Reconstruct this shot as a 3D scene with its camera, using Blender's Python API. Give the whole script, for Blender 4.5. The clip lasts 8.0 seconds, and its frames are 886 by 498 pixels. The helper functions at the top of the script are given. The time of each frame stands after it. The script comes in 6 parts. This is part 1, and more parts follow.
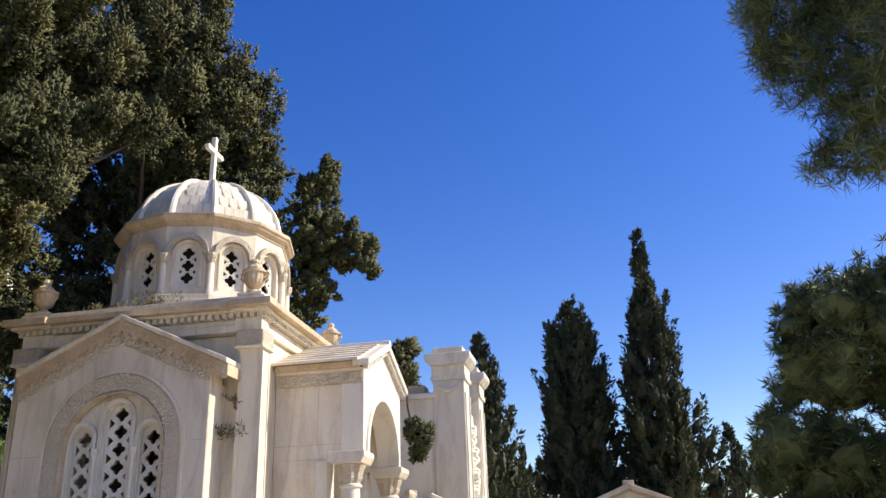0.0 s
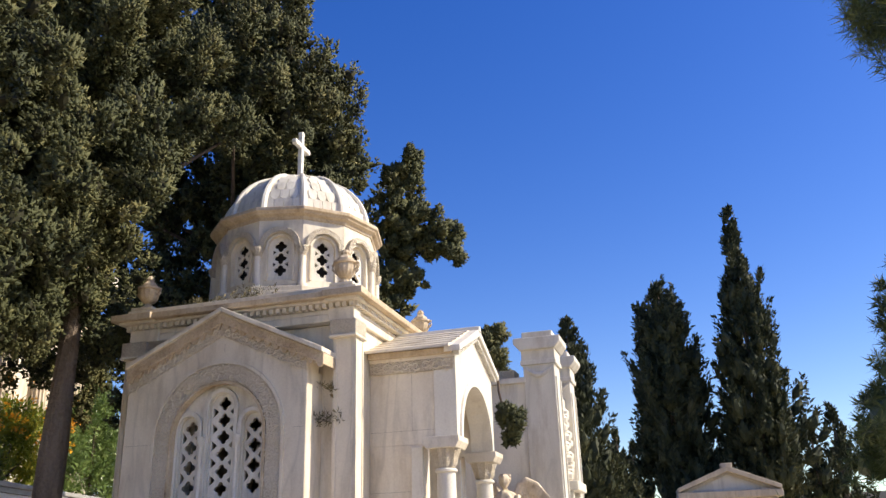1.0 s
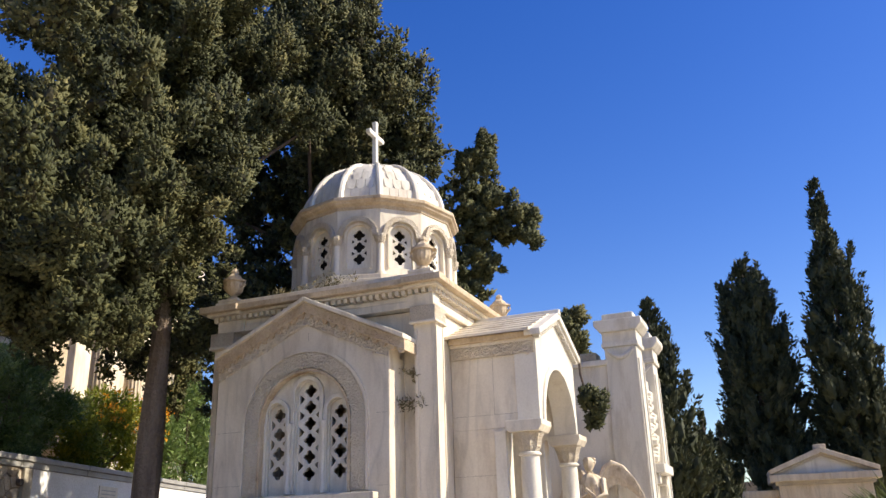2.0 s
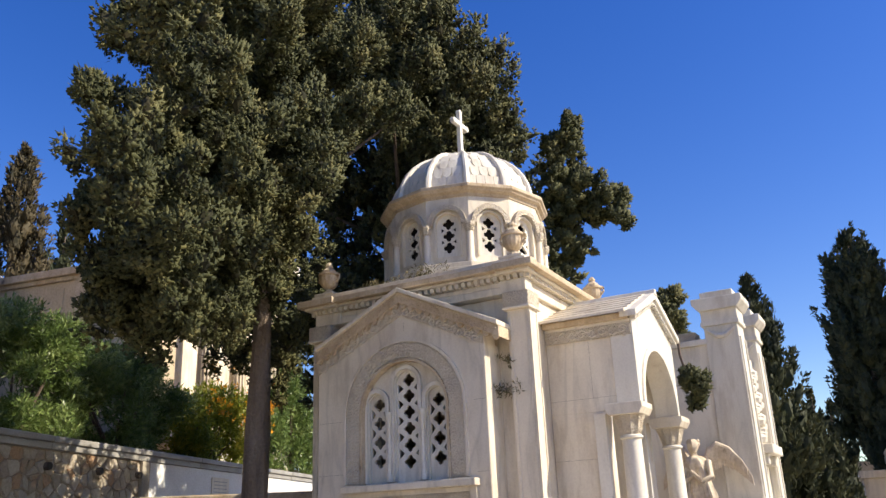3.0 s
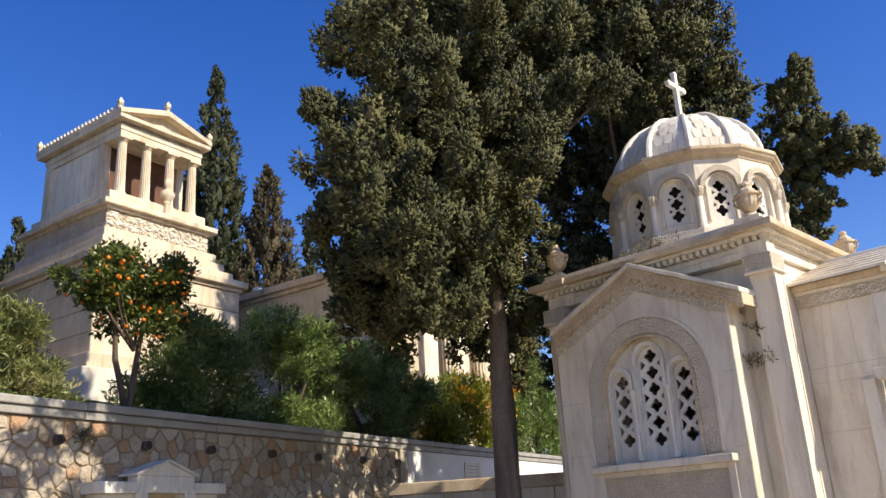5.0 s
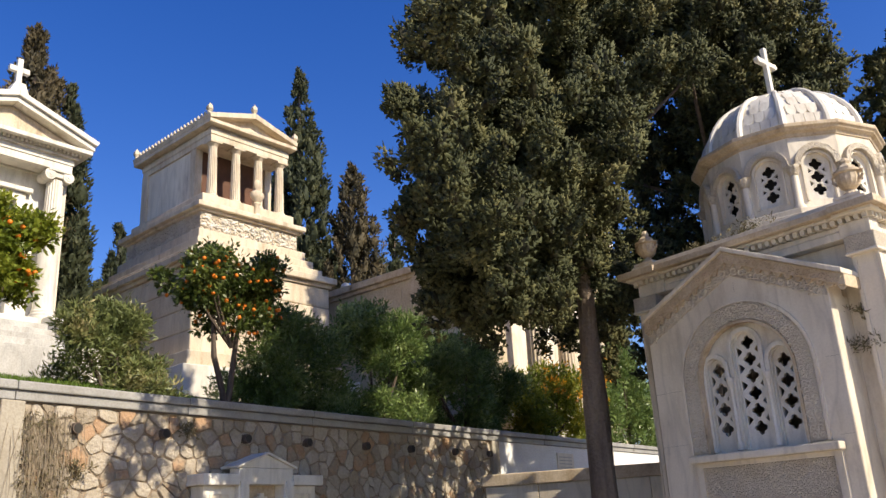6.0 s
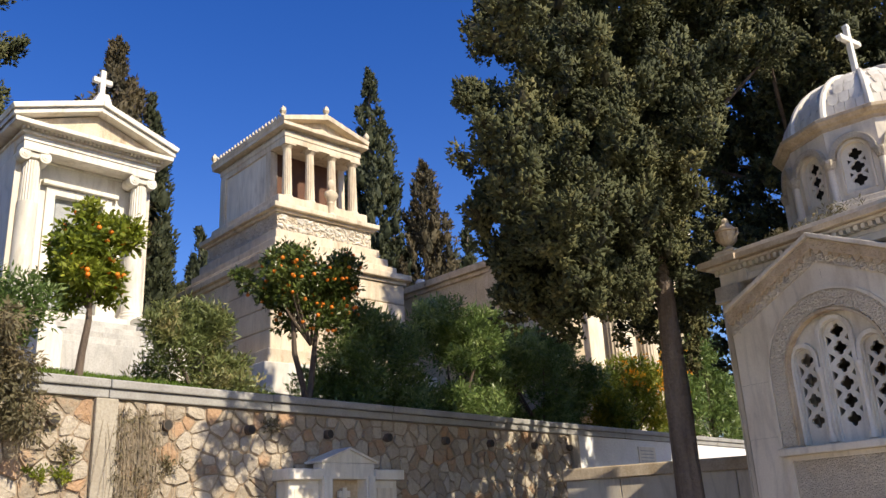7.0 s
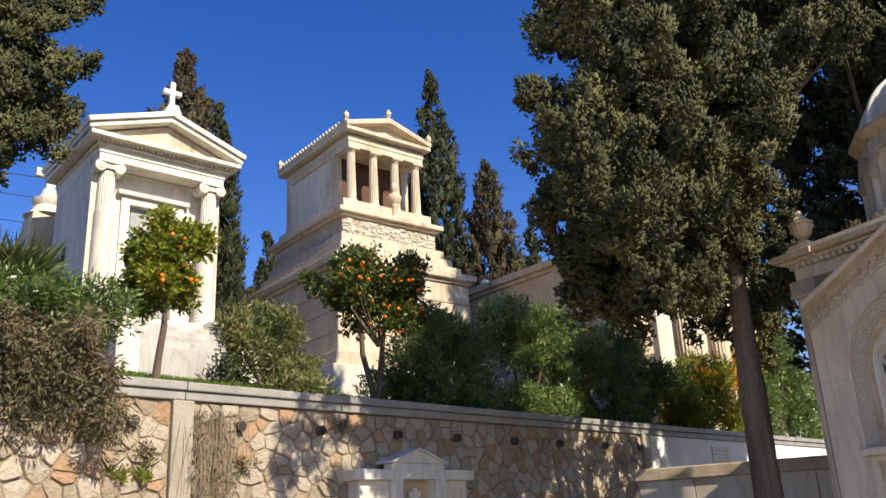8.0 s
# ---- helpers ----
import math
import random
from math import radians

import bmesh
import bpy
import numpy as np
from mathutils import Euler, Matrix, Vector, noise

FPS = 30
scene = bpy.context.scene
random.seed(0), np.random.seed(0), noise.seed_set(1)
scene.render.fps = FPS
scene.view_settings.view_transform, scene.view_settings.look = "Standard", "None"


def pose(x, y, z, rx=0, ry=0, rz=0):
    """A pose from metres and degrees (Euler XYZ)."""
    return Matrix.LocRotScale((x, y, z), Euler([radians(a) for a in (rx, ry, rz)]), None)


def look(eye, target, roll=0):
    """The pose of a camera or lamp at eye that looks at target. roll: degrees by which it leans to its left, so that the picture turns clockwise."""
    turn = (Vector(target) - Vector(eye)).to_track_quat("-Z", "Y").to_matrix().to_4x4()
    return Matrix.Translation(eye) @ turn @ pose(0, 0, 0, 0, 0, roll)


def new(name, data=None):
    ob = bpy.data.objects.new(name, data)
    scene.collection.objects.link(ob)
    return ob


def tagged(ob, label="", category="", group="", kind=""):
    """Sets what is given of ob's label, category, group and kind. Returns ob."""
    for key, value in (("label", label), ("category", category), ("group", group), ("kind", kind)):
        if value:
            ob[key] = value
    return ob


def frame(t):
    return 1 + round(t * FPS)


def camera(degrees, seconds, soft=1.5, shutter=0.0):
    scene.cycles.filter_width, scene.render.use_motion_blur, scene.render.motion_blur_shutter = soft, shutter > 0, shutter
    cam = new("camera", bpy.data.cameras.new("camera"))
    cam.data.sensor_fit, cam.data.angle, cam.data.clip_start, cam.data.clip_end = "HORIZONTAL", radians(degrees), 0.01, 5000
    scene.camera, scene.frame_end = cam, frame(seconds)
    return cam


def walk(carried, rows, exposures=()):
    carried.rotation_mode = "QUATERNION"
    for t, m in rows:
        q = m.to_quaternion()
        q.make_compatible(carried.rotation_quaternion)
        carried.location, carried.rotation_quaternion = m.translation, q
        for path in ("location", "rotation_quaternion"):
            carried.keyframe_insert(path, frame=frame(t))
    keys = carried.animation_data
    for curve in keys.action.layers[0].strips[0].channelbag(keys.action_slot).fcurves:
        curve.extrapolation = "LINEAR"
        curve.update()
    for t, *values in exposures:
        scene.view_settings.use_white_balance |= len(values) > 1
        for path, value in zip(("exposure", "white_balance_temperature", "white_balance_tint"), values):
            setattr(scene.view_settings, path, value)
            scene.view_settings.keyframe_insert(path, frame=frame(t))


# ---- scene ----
from mathutils import geometry

cam = camera(56.0, 8.0)
ROWS = [
    (0.0, -0.000, 0.000, 1.602, 111.11, 1.82, 0.70),
    (0.5, -0.022, -0.024, 1.598, 110.72, 1.82, 3.97),
    (1.0, -0.043, -0.030, 1.594, 110.32, 1.65, 6.75),
    (1.5, -0.051, -0.035, 1.588, 109.88, 1.54, 9.55),
    (3.0, -0.068, -0.032, 1.577, 108.86, 2.24, 18.96),
    (3.5, -0.077, -0.034, 1.577, 108.71, 2.54, 23.65),
    (4.0, -0.087, -0.029, 1.584, 108.75, 2.82, 28.41),
    (4.5, -0.099, -0.029, 1.588, 108.61, 3.05, 32.11),
    (6.0, -0.136, -0.040, 1.574, 108.22, 3.08, 41.42),
    (6.5, -0.150, -0.047, 1.573, 108.30, 3.04, 44.26),
    (7.0, -0.165, -0.053, 1.565, 108.18, 2.99, 46.61),
    (7.5, -0.185, -0.053, 1.563, 108.19, 2.83, 48.86),
    (8.0, -0.188, -0.065, 1.556, 108.48, 2.75, 51.12),
]
walk(cam, [(t, pose(x, y, z, rx, ry, rz)) for t, x, y, z, rx, ry, rz in ROWS], [(0.0, 1.13, 7600, 10), (4.5, 1.13, 7600, 10), (6.0, 1.0, 7600, 10), (8.0, 1.0, 7600, 10)])

# world and sun
SUN_AZ, SUN_EL = 5.0, 38.5
world = bpy.data.worlds.new("sky")
scene.world = world
world.use_nodes = True
wn = world.node_tree
sky = wn.nodes.new("ShaderNodeTexSky")
sky.sky_type, sky.sun_disc = "NISHITA", False
sky.sun_elevation, sky.sun_rotation = radians(SUN_EL), radians(90 - SUN_AZ)
sky.air_density, sky.dust_density, sky.ozone_density = 1.0, 0.3, 3.0
wn.nodes["Background"].inputs["Strength"].default_value = 0.097
hs = wn.nodes.new("ShaderNodeHueSaturation")
hs.inputs["Saturation"].default_value, hs.inputs["Hue"].default_value = 1.38, 0.523
wn.links.new(sky.outputs[0], hs.inputs["Color"])
wn.links.new(hs.outputs[0], wn.nodes["Background"].inputs[0])
sun_data = bpy.data.lights.new("sun", "SUN")
sun_data.energy, sun_data.angle, sun_data.color = 3.3, radians(0.5), (1.0, 0.95, 0.86)
sun = new("sun", sun_data)
sd = Vector((math.cos(radians(SUN_AZ)) * math.cos(radians(SUN_EL)), math.sin(radians(SUN_AZ)) * math.cos(radians(SUN_EL)), math.sin(radians(SUN_EL))))
sun.matrix_world = look(sd * 60, (0, 0, 0))


# ---- materials ----
def material(name, c1, c2, scale=2.0, rough=0.7, bump=0.2, fine=60.0, streak=0.0, c3=None, island=False, obrand=False, metal=0.0, spec=0.4, bumpdist=0.01, vein=0.0, grain=0.35):
    """A two-scale weathered surface: broad stains, fine grain and relief."""
    m = bpy.data.materials.new(name)
    m.use_nodes = True
    nt = m.node_tree
    N, L = nt.nodes.new, nt.links.new
    p = nt.nodes["Principled BSDF"]
    tc = N("ShaderNodeTexCoord")
    mp = N("ShaderNodeMapping")
    L(tc.outputs["Object"], mp.inputs[0])
    if streak:
        mp.inputs["Scale"].default_value = (1, 1, streak)
    big = N("ShaderNodeTexNoise")
    big.inputs["Scale"].default_value, big.inputs["Detail"].default_value, big.inputs["Roughness"].default_value = scale, 6, 0.62
    L(mp.outputs[0], big.inputs["Vector"])
    ramp = N("ShaderNodeValToRGB")
    ramp.color_ramp.elements[0].position, ramp.color_ramp.elements[1].position = 0.36, 0.66
    ramp.color_ramp.elements[0].color, ramp.color_ramp.elements[1].color = (*c2, 1), (*c1, 1)
    if c3:
        e = ramp.color_ramp.elements.new(0.27)
        e.color = (*c3, 1)
    if island or obrand:
        src = N("ShaderNodeNewGeometry").outputs["Random Per Island"] if island else N("ShaderNodeObjectInfo").outputs["Random"]
        mixv = N("ShaderNodeMath")
        mixv.operation = "MULTIPLY_ADD"
        L(src, mixv.inputs[0])
        mixv.inputs[1].default_value = 0.55
        sub = N("ShaderNodeMath")
        sub.operation = "MULTIPLY_ADD"
        L(big.outputs[0], sub.inputs[0])
        sub.inputs[1].default_value, sub.inputs[2].default_value = 0.6, -0.06
        L(sub.outputs[0], mixv.inputs[2])
        L(mixv.outputs[0], ramp.inputs[0])
    else:
        L(big.outputs[0], ramp.inputs[0])
    small = N("ShaderNodeTexNoise")
    small.inputs["Scale"].default_value, small.inputs["Detail"].default_value = fine, 5
    L(tc.outputs["Object"], small.inputs["Vector"])
    mix = N("ShaderNodeMix")
    mix.data_type, mix.blend_type = "RGBA", "MULTIPLY"
    mix.inputs["Factor"].default_value = grain
    r2 = N("ShaderNodeValToRGB")
    r2.color_ramp.elements[0].position, r2.color_ramp.elements[1].position = 0.3, 0.62
    r2.color_ramp.elements[0].color = (0.45, 0.42, 0.38, 1)
    L(small.outputs[0], r2.inputs[0])
    L(ramp.outputs[0], mix.inputs["A"])
    L(r2.outputs[0], mix.inputs["B"])
    if vein:
        # slanting grey veins
        vm = N("ShaderNodeMapping")
        vm.inputs["Rotation"].default_value, vm.inputs["Scale"].default_value = (0.5, 0.65, 0.3), (1.0, 1.0, 0.2)
        L(tc.outputs["Object"], vm.inputs[0])
        vn = N("ShaderNodeTexNoise")
        vn.inputs["Scale"].default_value, vn.inputs["Detail"].default_value, vn.inputs["Distortion"].default_value = vein * 1.6, 6, 0.7
        L(vm.outputs[0], vn.inputs["Vector"])
        vr = N("ShaderNodeValToRGB")
        for pos, val in ((0.44, 1.0), (0.49, 0.55), (0.52, 0.85), (0.58, 1.0)):
            el = vr.color_ramp.elements.new(pos)
            el.color = (val, val * 0.985, val * 0.965, 1)
        vr.color_ramp.elements[0].color = (1, 1, 1, 1)
        L(vn.outputs[0], vr.inputs[0])
        mv = N("ShaderNodeMix")
        mv.data_type, mv.blend_type = "RGBA", "MULTIPLY"
        mv.inputs["Factor"].default_value = 0.36
        L(mix.outputs["Result"], mv.inputs["A"])
        L(vr.outputs[0], mv.inputs["B"])
        # warm rain streaks and grime in long uneven patches
        sm = N("ShaderNodeMapping")
        sm.inputs["Scale"].default_value, sm.inputs["Location"].default_value = (1.0, 1.0, 0.22), (3.1, 7.7, 1.9)
        L(tc.outputs["Object"], sm.inputs[0])
        sn = N("ShaderNodeTexNoise")
        sn.inputs["Scale"].default_value, sn.inputs["Detail"].default_value, sn.inputs["Roughness"].default_value = 3.2, 9, 0.66
        L(sm.outputs[0], sn.inputs["Vector"])
        sr = N("ShaderNodeValToRGB")
        sr.color_ramp.elements[0].position, sr.color_ramp.elements[1].position = 0.52, 0.74
        sr.color_ramp.elements[0].color, sr.color_ramp.elements[1].color = (1, 1, 1, 1), (0.50, 0.42, 0.33, 1)
        L(sn.outputs[0], sr.inputs[0])
        ms = N("ShaderNodeMix")
        ms.data_type, ms.blend_type = "RGBA", "MULTIPLY"
        ms.inputs["Factor"].default_value = 0.62
        L(mv.outputs["Result"], ms.inputs["A"])
        L(sr.outputs[0], ms.inputs["B"])
        mv = ms
        mix = mv
    L(mix.outputs["Result"], p.inputs["Base Color"])
    p.inputs["Roughness"].default_value = rough
    p.inputs["Metallic"].default_value = metal
    p.inputs["Specular IOR Level"].default_value = spec
    b = N("ShaderNodeBump")
    b.inputs["Strength"].default_value, b.inputs["Distance"].default_value = bump, bumpdist
    L(small.outputs[0], b.inputs["Height"])
    L(b.outputs[0], p.inputs["Normal"])
    return m


def carved(name, c1, c2, scale=18.0, depth=0.02):
    """Stone with shallow carved scrollwork."""
    m = material(name, c1, c2, 3.0, 0.75, 0.3)
    nt = m.node_tree
    N, L = nt.nodes.new, nt.links.new
    tc = N("ShaderNodeTexCoord")
    nz = N("ShaderNodeTexNoise")
    nz.inputs["Scale"].default_value = scale * 0.6
    L(tc.outputs["Object"], nz.inputs["Vector"])
    add = N("ShaderNodeVectorMath")
    add.operation = "MULTIPLY_ADD"
    L(nz.outputs["Color"], add.inputs[0])
    add.inputs[1].default_value = (0.09, 0.09, 0.09)
    L(tc.outputs["Object"], add.inputs[2])
    v = N("ShaderNodeTexVoronoi")
    v.feature = "DISTANCE_TO_EDGE"
    v.inputs["Scale"].default_value = scale
    L(add.outputs[0], v.inputs["Vector"])
    r = N("ShaderNodeValToRGB")
    r.color_ramp.elements[0].position, r.color_ramp.elements[1].position = 0.03, 0.22
    L(v.outputs["Distance"], r.inputs[0])
    b = N("ShaderNodeBump")
    b.inputs["Strength"].default_value, b.inputs["Distance"].default_value = 1.0, depth
    L(r.outputs[0], b.inputs["Height"])
    L(b.outputs[0], nt.nodes["Principled BSDF"].inputs["Normal"])
    return m


def foliage(name, dark, mid, light, gloss=0.55, thru=0.25):
    """Leaves that differ one from another, and let some light through."""
    m = bpy.data.materials.new(name)
    m.use_nodes = True
    nt = m.node_tree
    N, L = nt.nodes.new, nt.links.new
    p = nt.nodes["Principled BSDF"]
    g = N("ShaderNodeNewGeometry")
    tc = N("ShaderNodeTexCoord")
    nz = N("ShaderNodeTexNoise")
    nz.inputs["Scale"].default_value = 1.7
    L(tc.outputs["Object"], nz.inputs["Vector"])
    ma = N("ShaderNodeMath")
    ma.operation = "MULTIPLY_ADD"
    L(g.outputs["Random Per Island"], ma.inputs[0])
    ma.inputs[1].default_value = 0.28
    mb = N("ShaderNodeMath")
    mb.operation = "MULTIPLY_ADD"
    L(nz.outputs[0], mb.inputs[0])
    mb.inputs[1].default_value, mb.inputs[2].default_value = 1.3, -0.28
    L(mb.outputs[0], ma.inputs[2])
    r = N("ShaderNodeValToRGB")
    r.color_ramp.elements[0].color, r.color_ramp.elements[1].color = (*dark, 1), (*light, 1)
    r.color_ramp.elements[0].position, r.color_ramp.elements[1].position = 0.15, 0.95
    e = r.color_ramp.elements.new(0.55)
    e.color = (*mid, 1)
    L(ma.outputs[0], r.inputs[0])
    L(r.outputs[0], p.inputs["Base Color"])
    p.inputs["Roughness"].default_value = gloss
    p.inputs["Specular IOR Level"].default_value = 0.3
    t = N("ShaderNodeBsdfTranslucent")
    L(r.outputs[0], t.inputs[0])
    mx = N("ShaderNodeMixShader")
    mx.inputs[0].default_value = thru
    L(p.outputs[0], mx.inputs[1])
    L(t.outputs[0], mx.inputs[2])
    L(mx.outputs[0], nt.nodes["Material Output"].inputs[0])
    return m


MARBLE = material("weathered_marble", (0.80, 0.735, 0.62), (0.68, 0.605, 0.49), 1.6, 0.55, 0.05, 45, 0.45, (0.42, 0.36, 0.30), vein=1.5, grain=0.14)
STATUE = material("statue_marble", (0.72, 0.63, 0.50), (0.56, 0.46, 0.34), 7.0, 0.65, 0.4, 22, 0.7, (0.34, 0.27, 0.19), bumpdist=0.015)
MARBLE_W = material("white_marble", (0.80, 0.765, 0.69), (0.70, 0.66, 0.575), 1.2, 0.5, 0.05, 40, 0.4, vein=1.0, grain=0.15)
MARBLE_Y = material("honey_marble", (0.74, 0.65, 0.505), (0.60, 0.49, 0.355), 2.2, 0.6, 0.2, 40, 0.35, (0.38, 0.29, 0.19), vein=1.1)
MARBLE_G = material("grey_marble", (0.37, 0.365, 0.35), (0.27, 0.26, 0.24), 2.0, 0.6, 0.2, 50, 0.5, (0.24, 0.22, 0.20))
STEPS = material("worn_step_marble", (0.56, 0.55, 0.52), (0.44, 0.43, 0.40), 2.0, 0.7, 0.2, 40, 0.5, vein=1.3)
STAINED = material("stained_marble", (0.64, 0.53, 0.39), (0.47, 0.36, 0.24), 4.5, 0.75, 0.3, 35, 0.6, (0.16, 0.12, 0.09))
CARVED = carved("carved_marble", (0.78, 0.70, 0.57), (0.63, 0.54, 0.42), 34, 0.012)
CARVED_F = carved("carved_frieze", (0.78, 0.69, 0.55), (0.62, 0.51, 0.38), 9, 0.05)
# near-black colour stands for missing light in the drum, pipe mouths and slot
UNLIT = material("unlit_interior", (0.05, 0.045, 0.04), (0.03, 0.028, 0.025), 3, 0.9, 0.1)
PLASTER = material("limewash", (0.80, 0.80, 0.79), (0.70, 0.70, 0.69), 1.5, 0.85, 0.2, 30)
CEMENT = material("cement_render", (0.42, 0.38, 0.31), (0.33, 0.29, 0.23), 2.5, 0.9, 0.5, 40, 0.4)
MORTAR = material("mortar", (0.36, 0.285, 0.205), (0.25, 0.19, 0.135), 4, 0.95, 0.8, 50)
STONE = material("field_stone", (0.46, 0.40, 0.32), (0.32, 0.265, 0.195), 3.0, 0.85, 0.7, 28, obrand=True, c3=(0.40, 0.255, 0.155), bumpdist=0.03)
STONE_J = material("field_stone_rest", (0.46, 0.40, 0.32), (0.32, 0.265, 0.195), 3.0, 0.85, 0.7, 28, island=True, c3=(0.40, 0.255, 0.155), bumpdist=0.03)
BARK = material("cypress_bark", (0.25, 0.195, 0.15), (0.13, 0.10, 0.078), 5, 0.95, 1.0, 26, 0.12, bumpdist=0.03)
BARK2 = material("thin_bark", (0.16, 0.12, 0.09), (0.08, 0.06, 0.05), 8, 0.95, 0.8, 40, 0.2)
SOIL = material("soil", (0.15, 0.115, 0.08), (0.09, 0.07, 0.05), 1.5, 0.95, 0.8, 20)
PAVING = material("bounce_gravel", (0.72, 0.62, 0.47), (0.62, 0.52, 0.38), 0.8, 0.95, 0.6, 30)
DOOR = material("door_paint", (0.40, 0.42, 0.42), (0.32, 0.33, 0.33), 3, 0.6, 0.2, 40)
IRON = material("iron", (0.05, 0.05, 0.05), (0.03, 0.03, 0.03), 8, 0.6, 0.3, 60, metal=0.6)
PAINT = material("roof_plaster", (0.62, 0.51, 0.36), (0.50, 0.40, 0.27), 2, 0.85, 0.3, 20, 0.5, (0.28, 0.2, 0.14))
ORANGE = material("orange_peel", (0.80, 0.24, 0.02), (0.70, 0.13, 0.01), 6, 0.45, 0.3, 90)
LEAF_CYP = foliage("cypress_leaf", (0.018, 0.025, 0.009), (0.064, 0.070, 0.026), (0.185, 0.165, 0.066), 0.75, 0.0)
# inner cypress foliage, with the shade of the crown's gaps put into its colour
LEAF_GAP_SHADE = foliage("inner_foliage_shade", (0.010, 0.012, 0.006), (0.026, 0.026, 0.012), (0.055, 0.048, 0.025), 0.9, 0.0)
LEAF_FAR = foliage("far_cypress_leaf", (0.020, 0.028, 0.014), (0.046, 0.056, 0.026), (0.11, 0.11, 0.05), 0.7, 0.1)
LEAF_BROWN = foliage("dry_cypress_leaf", (0.03, 0.03, 0.018), (0.085, 0.068, 0.036), (0.16, 0.12, 0.065), 0.7, 0.1)
LEAF_OLE = foliage("oleander_leaf", (0.065, 0.105, 0.032), (0.15, 0.225, 0.065), (0.42, 0.50, 0.21), 0.28, 0.35)
PORCH_RED = material("faded_red_plaster", (0.17, 0.085, 0.055), (0.11, 0.055, 0.038), 2.5, 0.9, 0.2)
LEAF_TIP = foliage("brown_tipped_leaf", (0.07, 0.095, 0.03), (0.17, 0.20, 0.07), (0.38, 0.30, 0.15), 0.45)
LEAF_DRY = foliage("dry_shrub_leaf", (0.07, 0.07, 0.035), (0.17, 0.145, 0.08), (0.32, 0.25, 0.15), 0.6)
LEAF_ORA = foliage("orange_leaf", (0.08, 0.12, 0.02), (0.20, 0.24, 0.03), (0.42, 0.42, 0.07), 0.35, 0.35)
# shaded copy of the orange leaf: the cypress's shade is in the colour
LEAF_ORA_SHADE = foliage("shaded_orange_leaf", (0.03, 0.05, 0.013), (0.075, 0.105, 0.025), (0.17, 0.20, 0.05), 0.3, 0.2)
LEAF_YEL = foliage("lantana_leaf", (0.08, 0.12, 0.02), (0.20, 0.24, 0.03), (0.50, 0.40, 0.04), 0.5, 0.35)
LEAF_PINE = foliage("pine_needle", (0.035, 0.055, 0.022), (0.09, 0.12, 0.042), (0.24, 0.27, 0.11), 0.5, 0.06)
LEAF_PALM = foliage("palm_leaf", (0.05, 0.07, 0.02), (0.12, 0.15, 0.05), (0.22, 0.24, 0.10), 0.4)
GRASS = foliage("grass_blade", (0.06, 0.11, 0.02), (0.12, 0.20, 0.03), (0.22, 0.32, 0.06), 0.5, 0.35)


# ---- building helpers ----
def part(name, bm, mat, parent=None, label="", bevel=0.0, smooth=False):
    """Links a bmesh as one mesh object under a thing or a part."""
    me = bpy.data.meshes.new(name)
    bmesh.ops.recalc_face_normals(bm, faces=bm.faces)
    if smooth:
        for fc in bm.faces:
            fc.smooth = True
    bm.to_mesh(me)
    bm.free()
    me.materials.append(mat)
    ob = new(name, me)
    ob.parent = parent
    if bevel:
        md = ob.modifiers.new("bevel", "BEVEL")
        md.width, md.segments, md.limit_method, md.angle_limit = bevel, 2, "ANGLE", radians(35)
    if smooth:
        md = ob.modifiers.new("split", "EDGE_SPLIT")
        md.split_angle = radians(38)
    return tagged(ob, label=label)


def share(ob, name, parent, m):
    """Another part on the same mesh."""
    o = new(name, ob.data)
    o.parent = parent
    o.matrix_local = m
    return o


def thing(name, m, label, category, group="", kind=""):
    e = new(name)
    e.empty_display_size = 0.2
    e.matrix_world = m
    return tagged(e, label, category, group, kind)


def box(bm, x0, x1, y0, y1, z0, z1, m=None):
    v = [bm.verts.new((x, y, z)) for x in (x0, x1) for y in (y0, y1) for z in (z0, z1)]
    for q in ((0, 1, 3, 2), (4, 6, 7, 5), (0, 4, 5, 1), (2, 3, 7, 6), (0, 2, 6, 4), (1, 5, 7, 3)):
        bm.faces.new([v[i] for i in q])
    if m is not None:
        bmesh.ops.transform(bm, matrix=m, verts=v)
    return bm


def boxes(*bs):
    bm = bmesh.new()
    for b in bs:
        box(bm, *b)
    return bm


def prism(bm, pts, a, b, axis="y", m=None):
    """A polygon drawn in the plane across axis, run from a to b along it."""
    def at(u, w, k):
        return {"y": (u, k, w), "x": (k, u, w), "z": (u, w, k)}[axis]
    r0 = [bm.verts.new(at(u, w, a)) for u, w in pts]
    r1 = [bm.verts.new(at(u, w, b)) for u, w in pts]
    n = len(pts)
    bm.faces.new(r0)
    bm.faces.new(r1[::-1])
    for i in range(n):
        bm.faces.new((r0[i], r0[(i + 1) % n], r1[(i + 1) % n], r1[i]))
    if m is not None:
        bmesh.ops.transform(bm, matrix=m, verts=r0 + r1)
    return bm


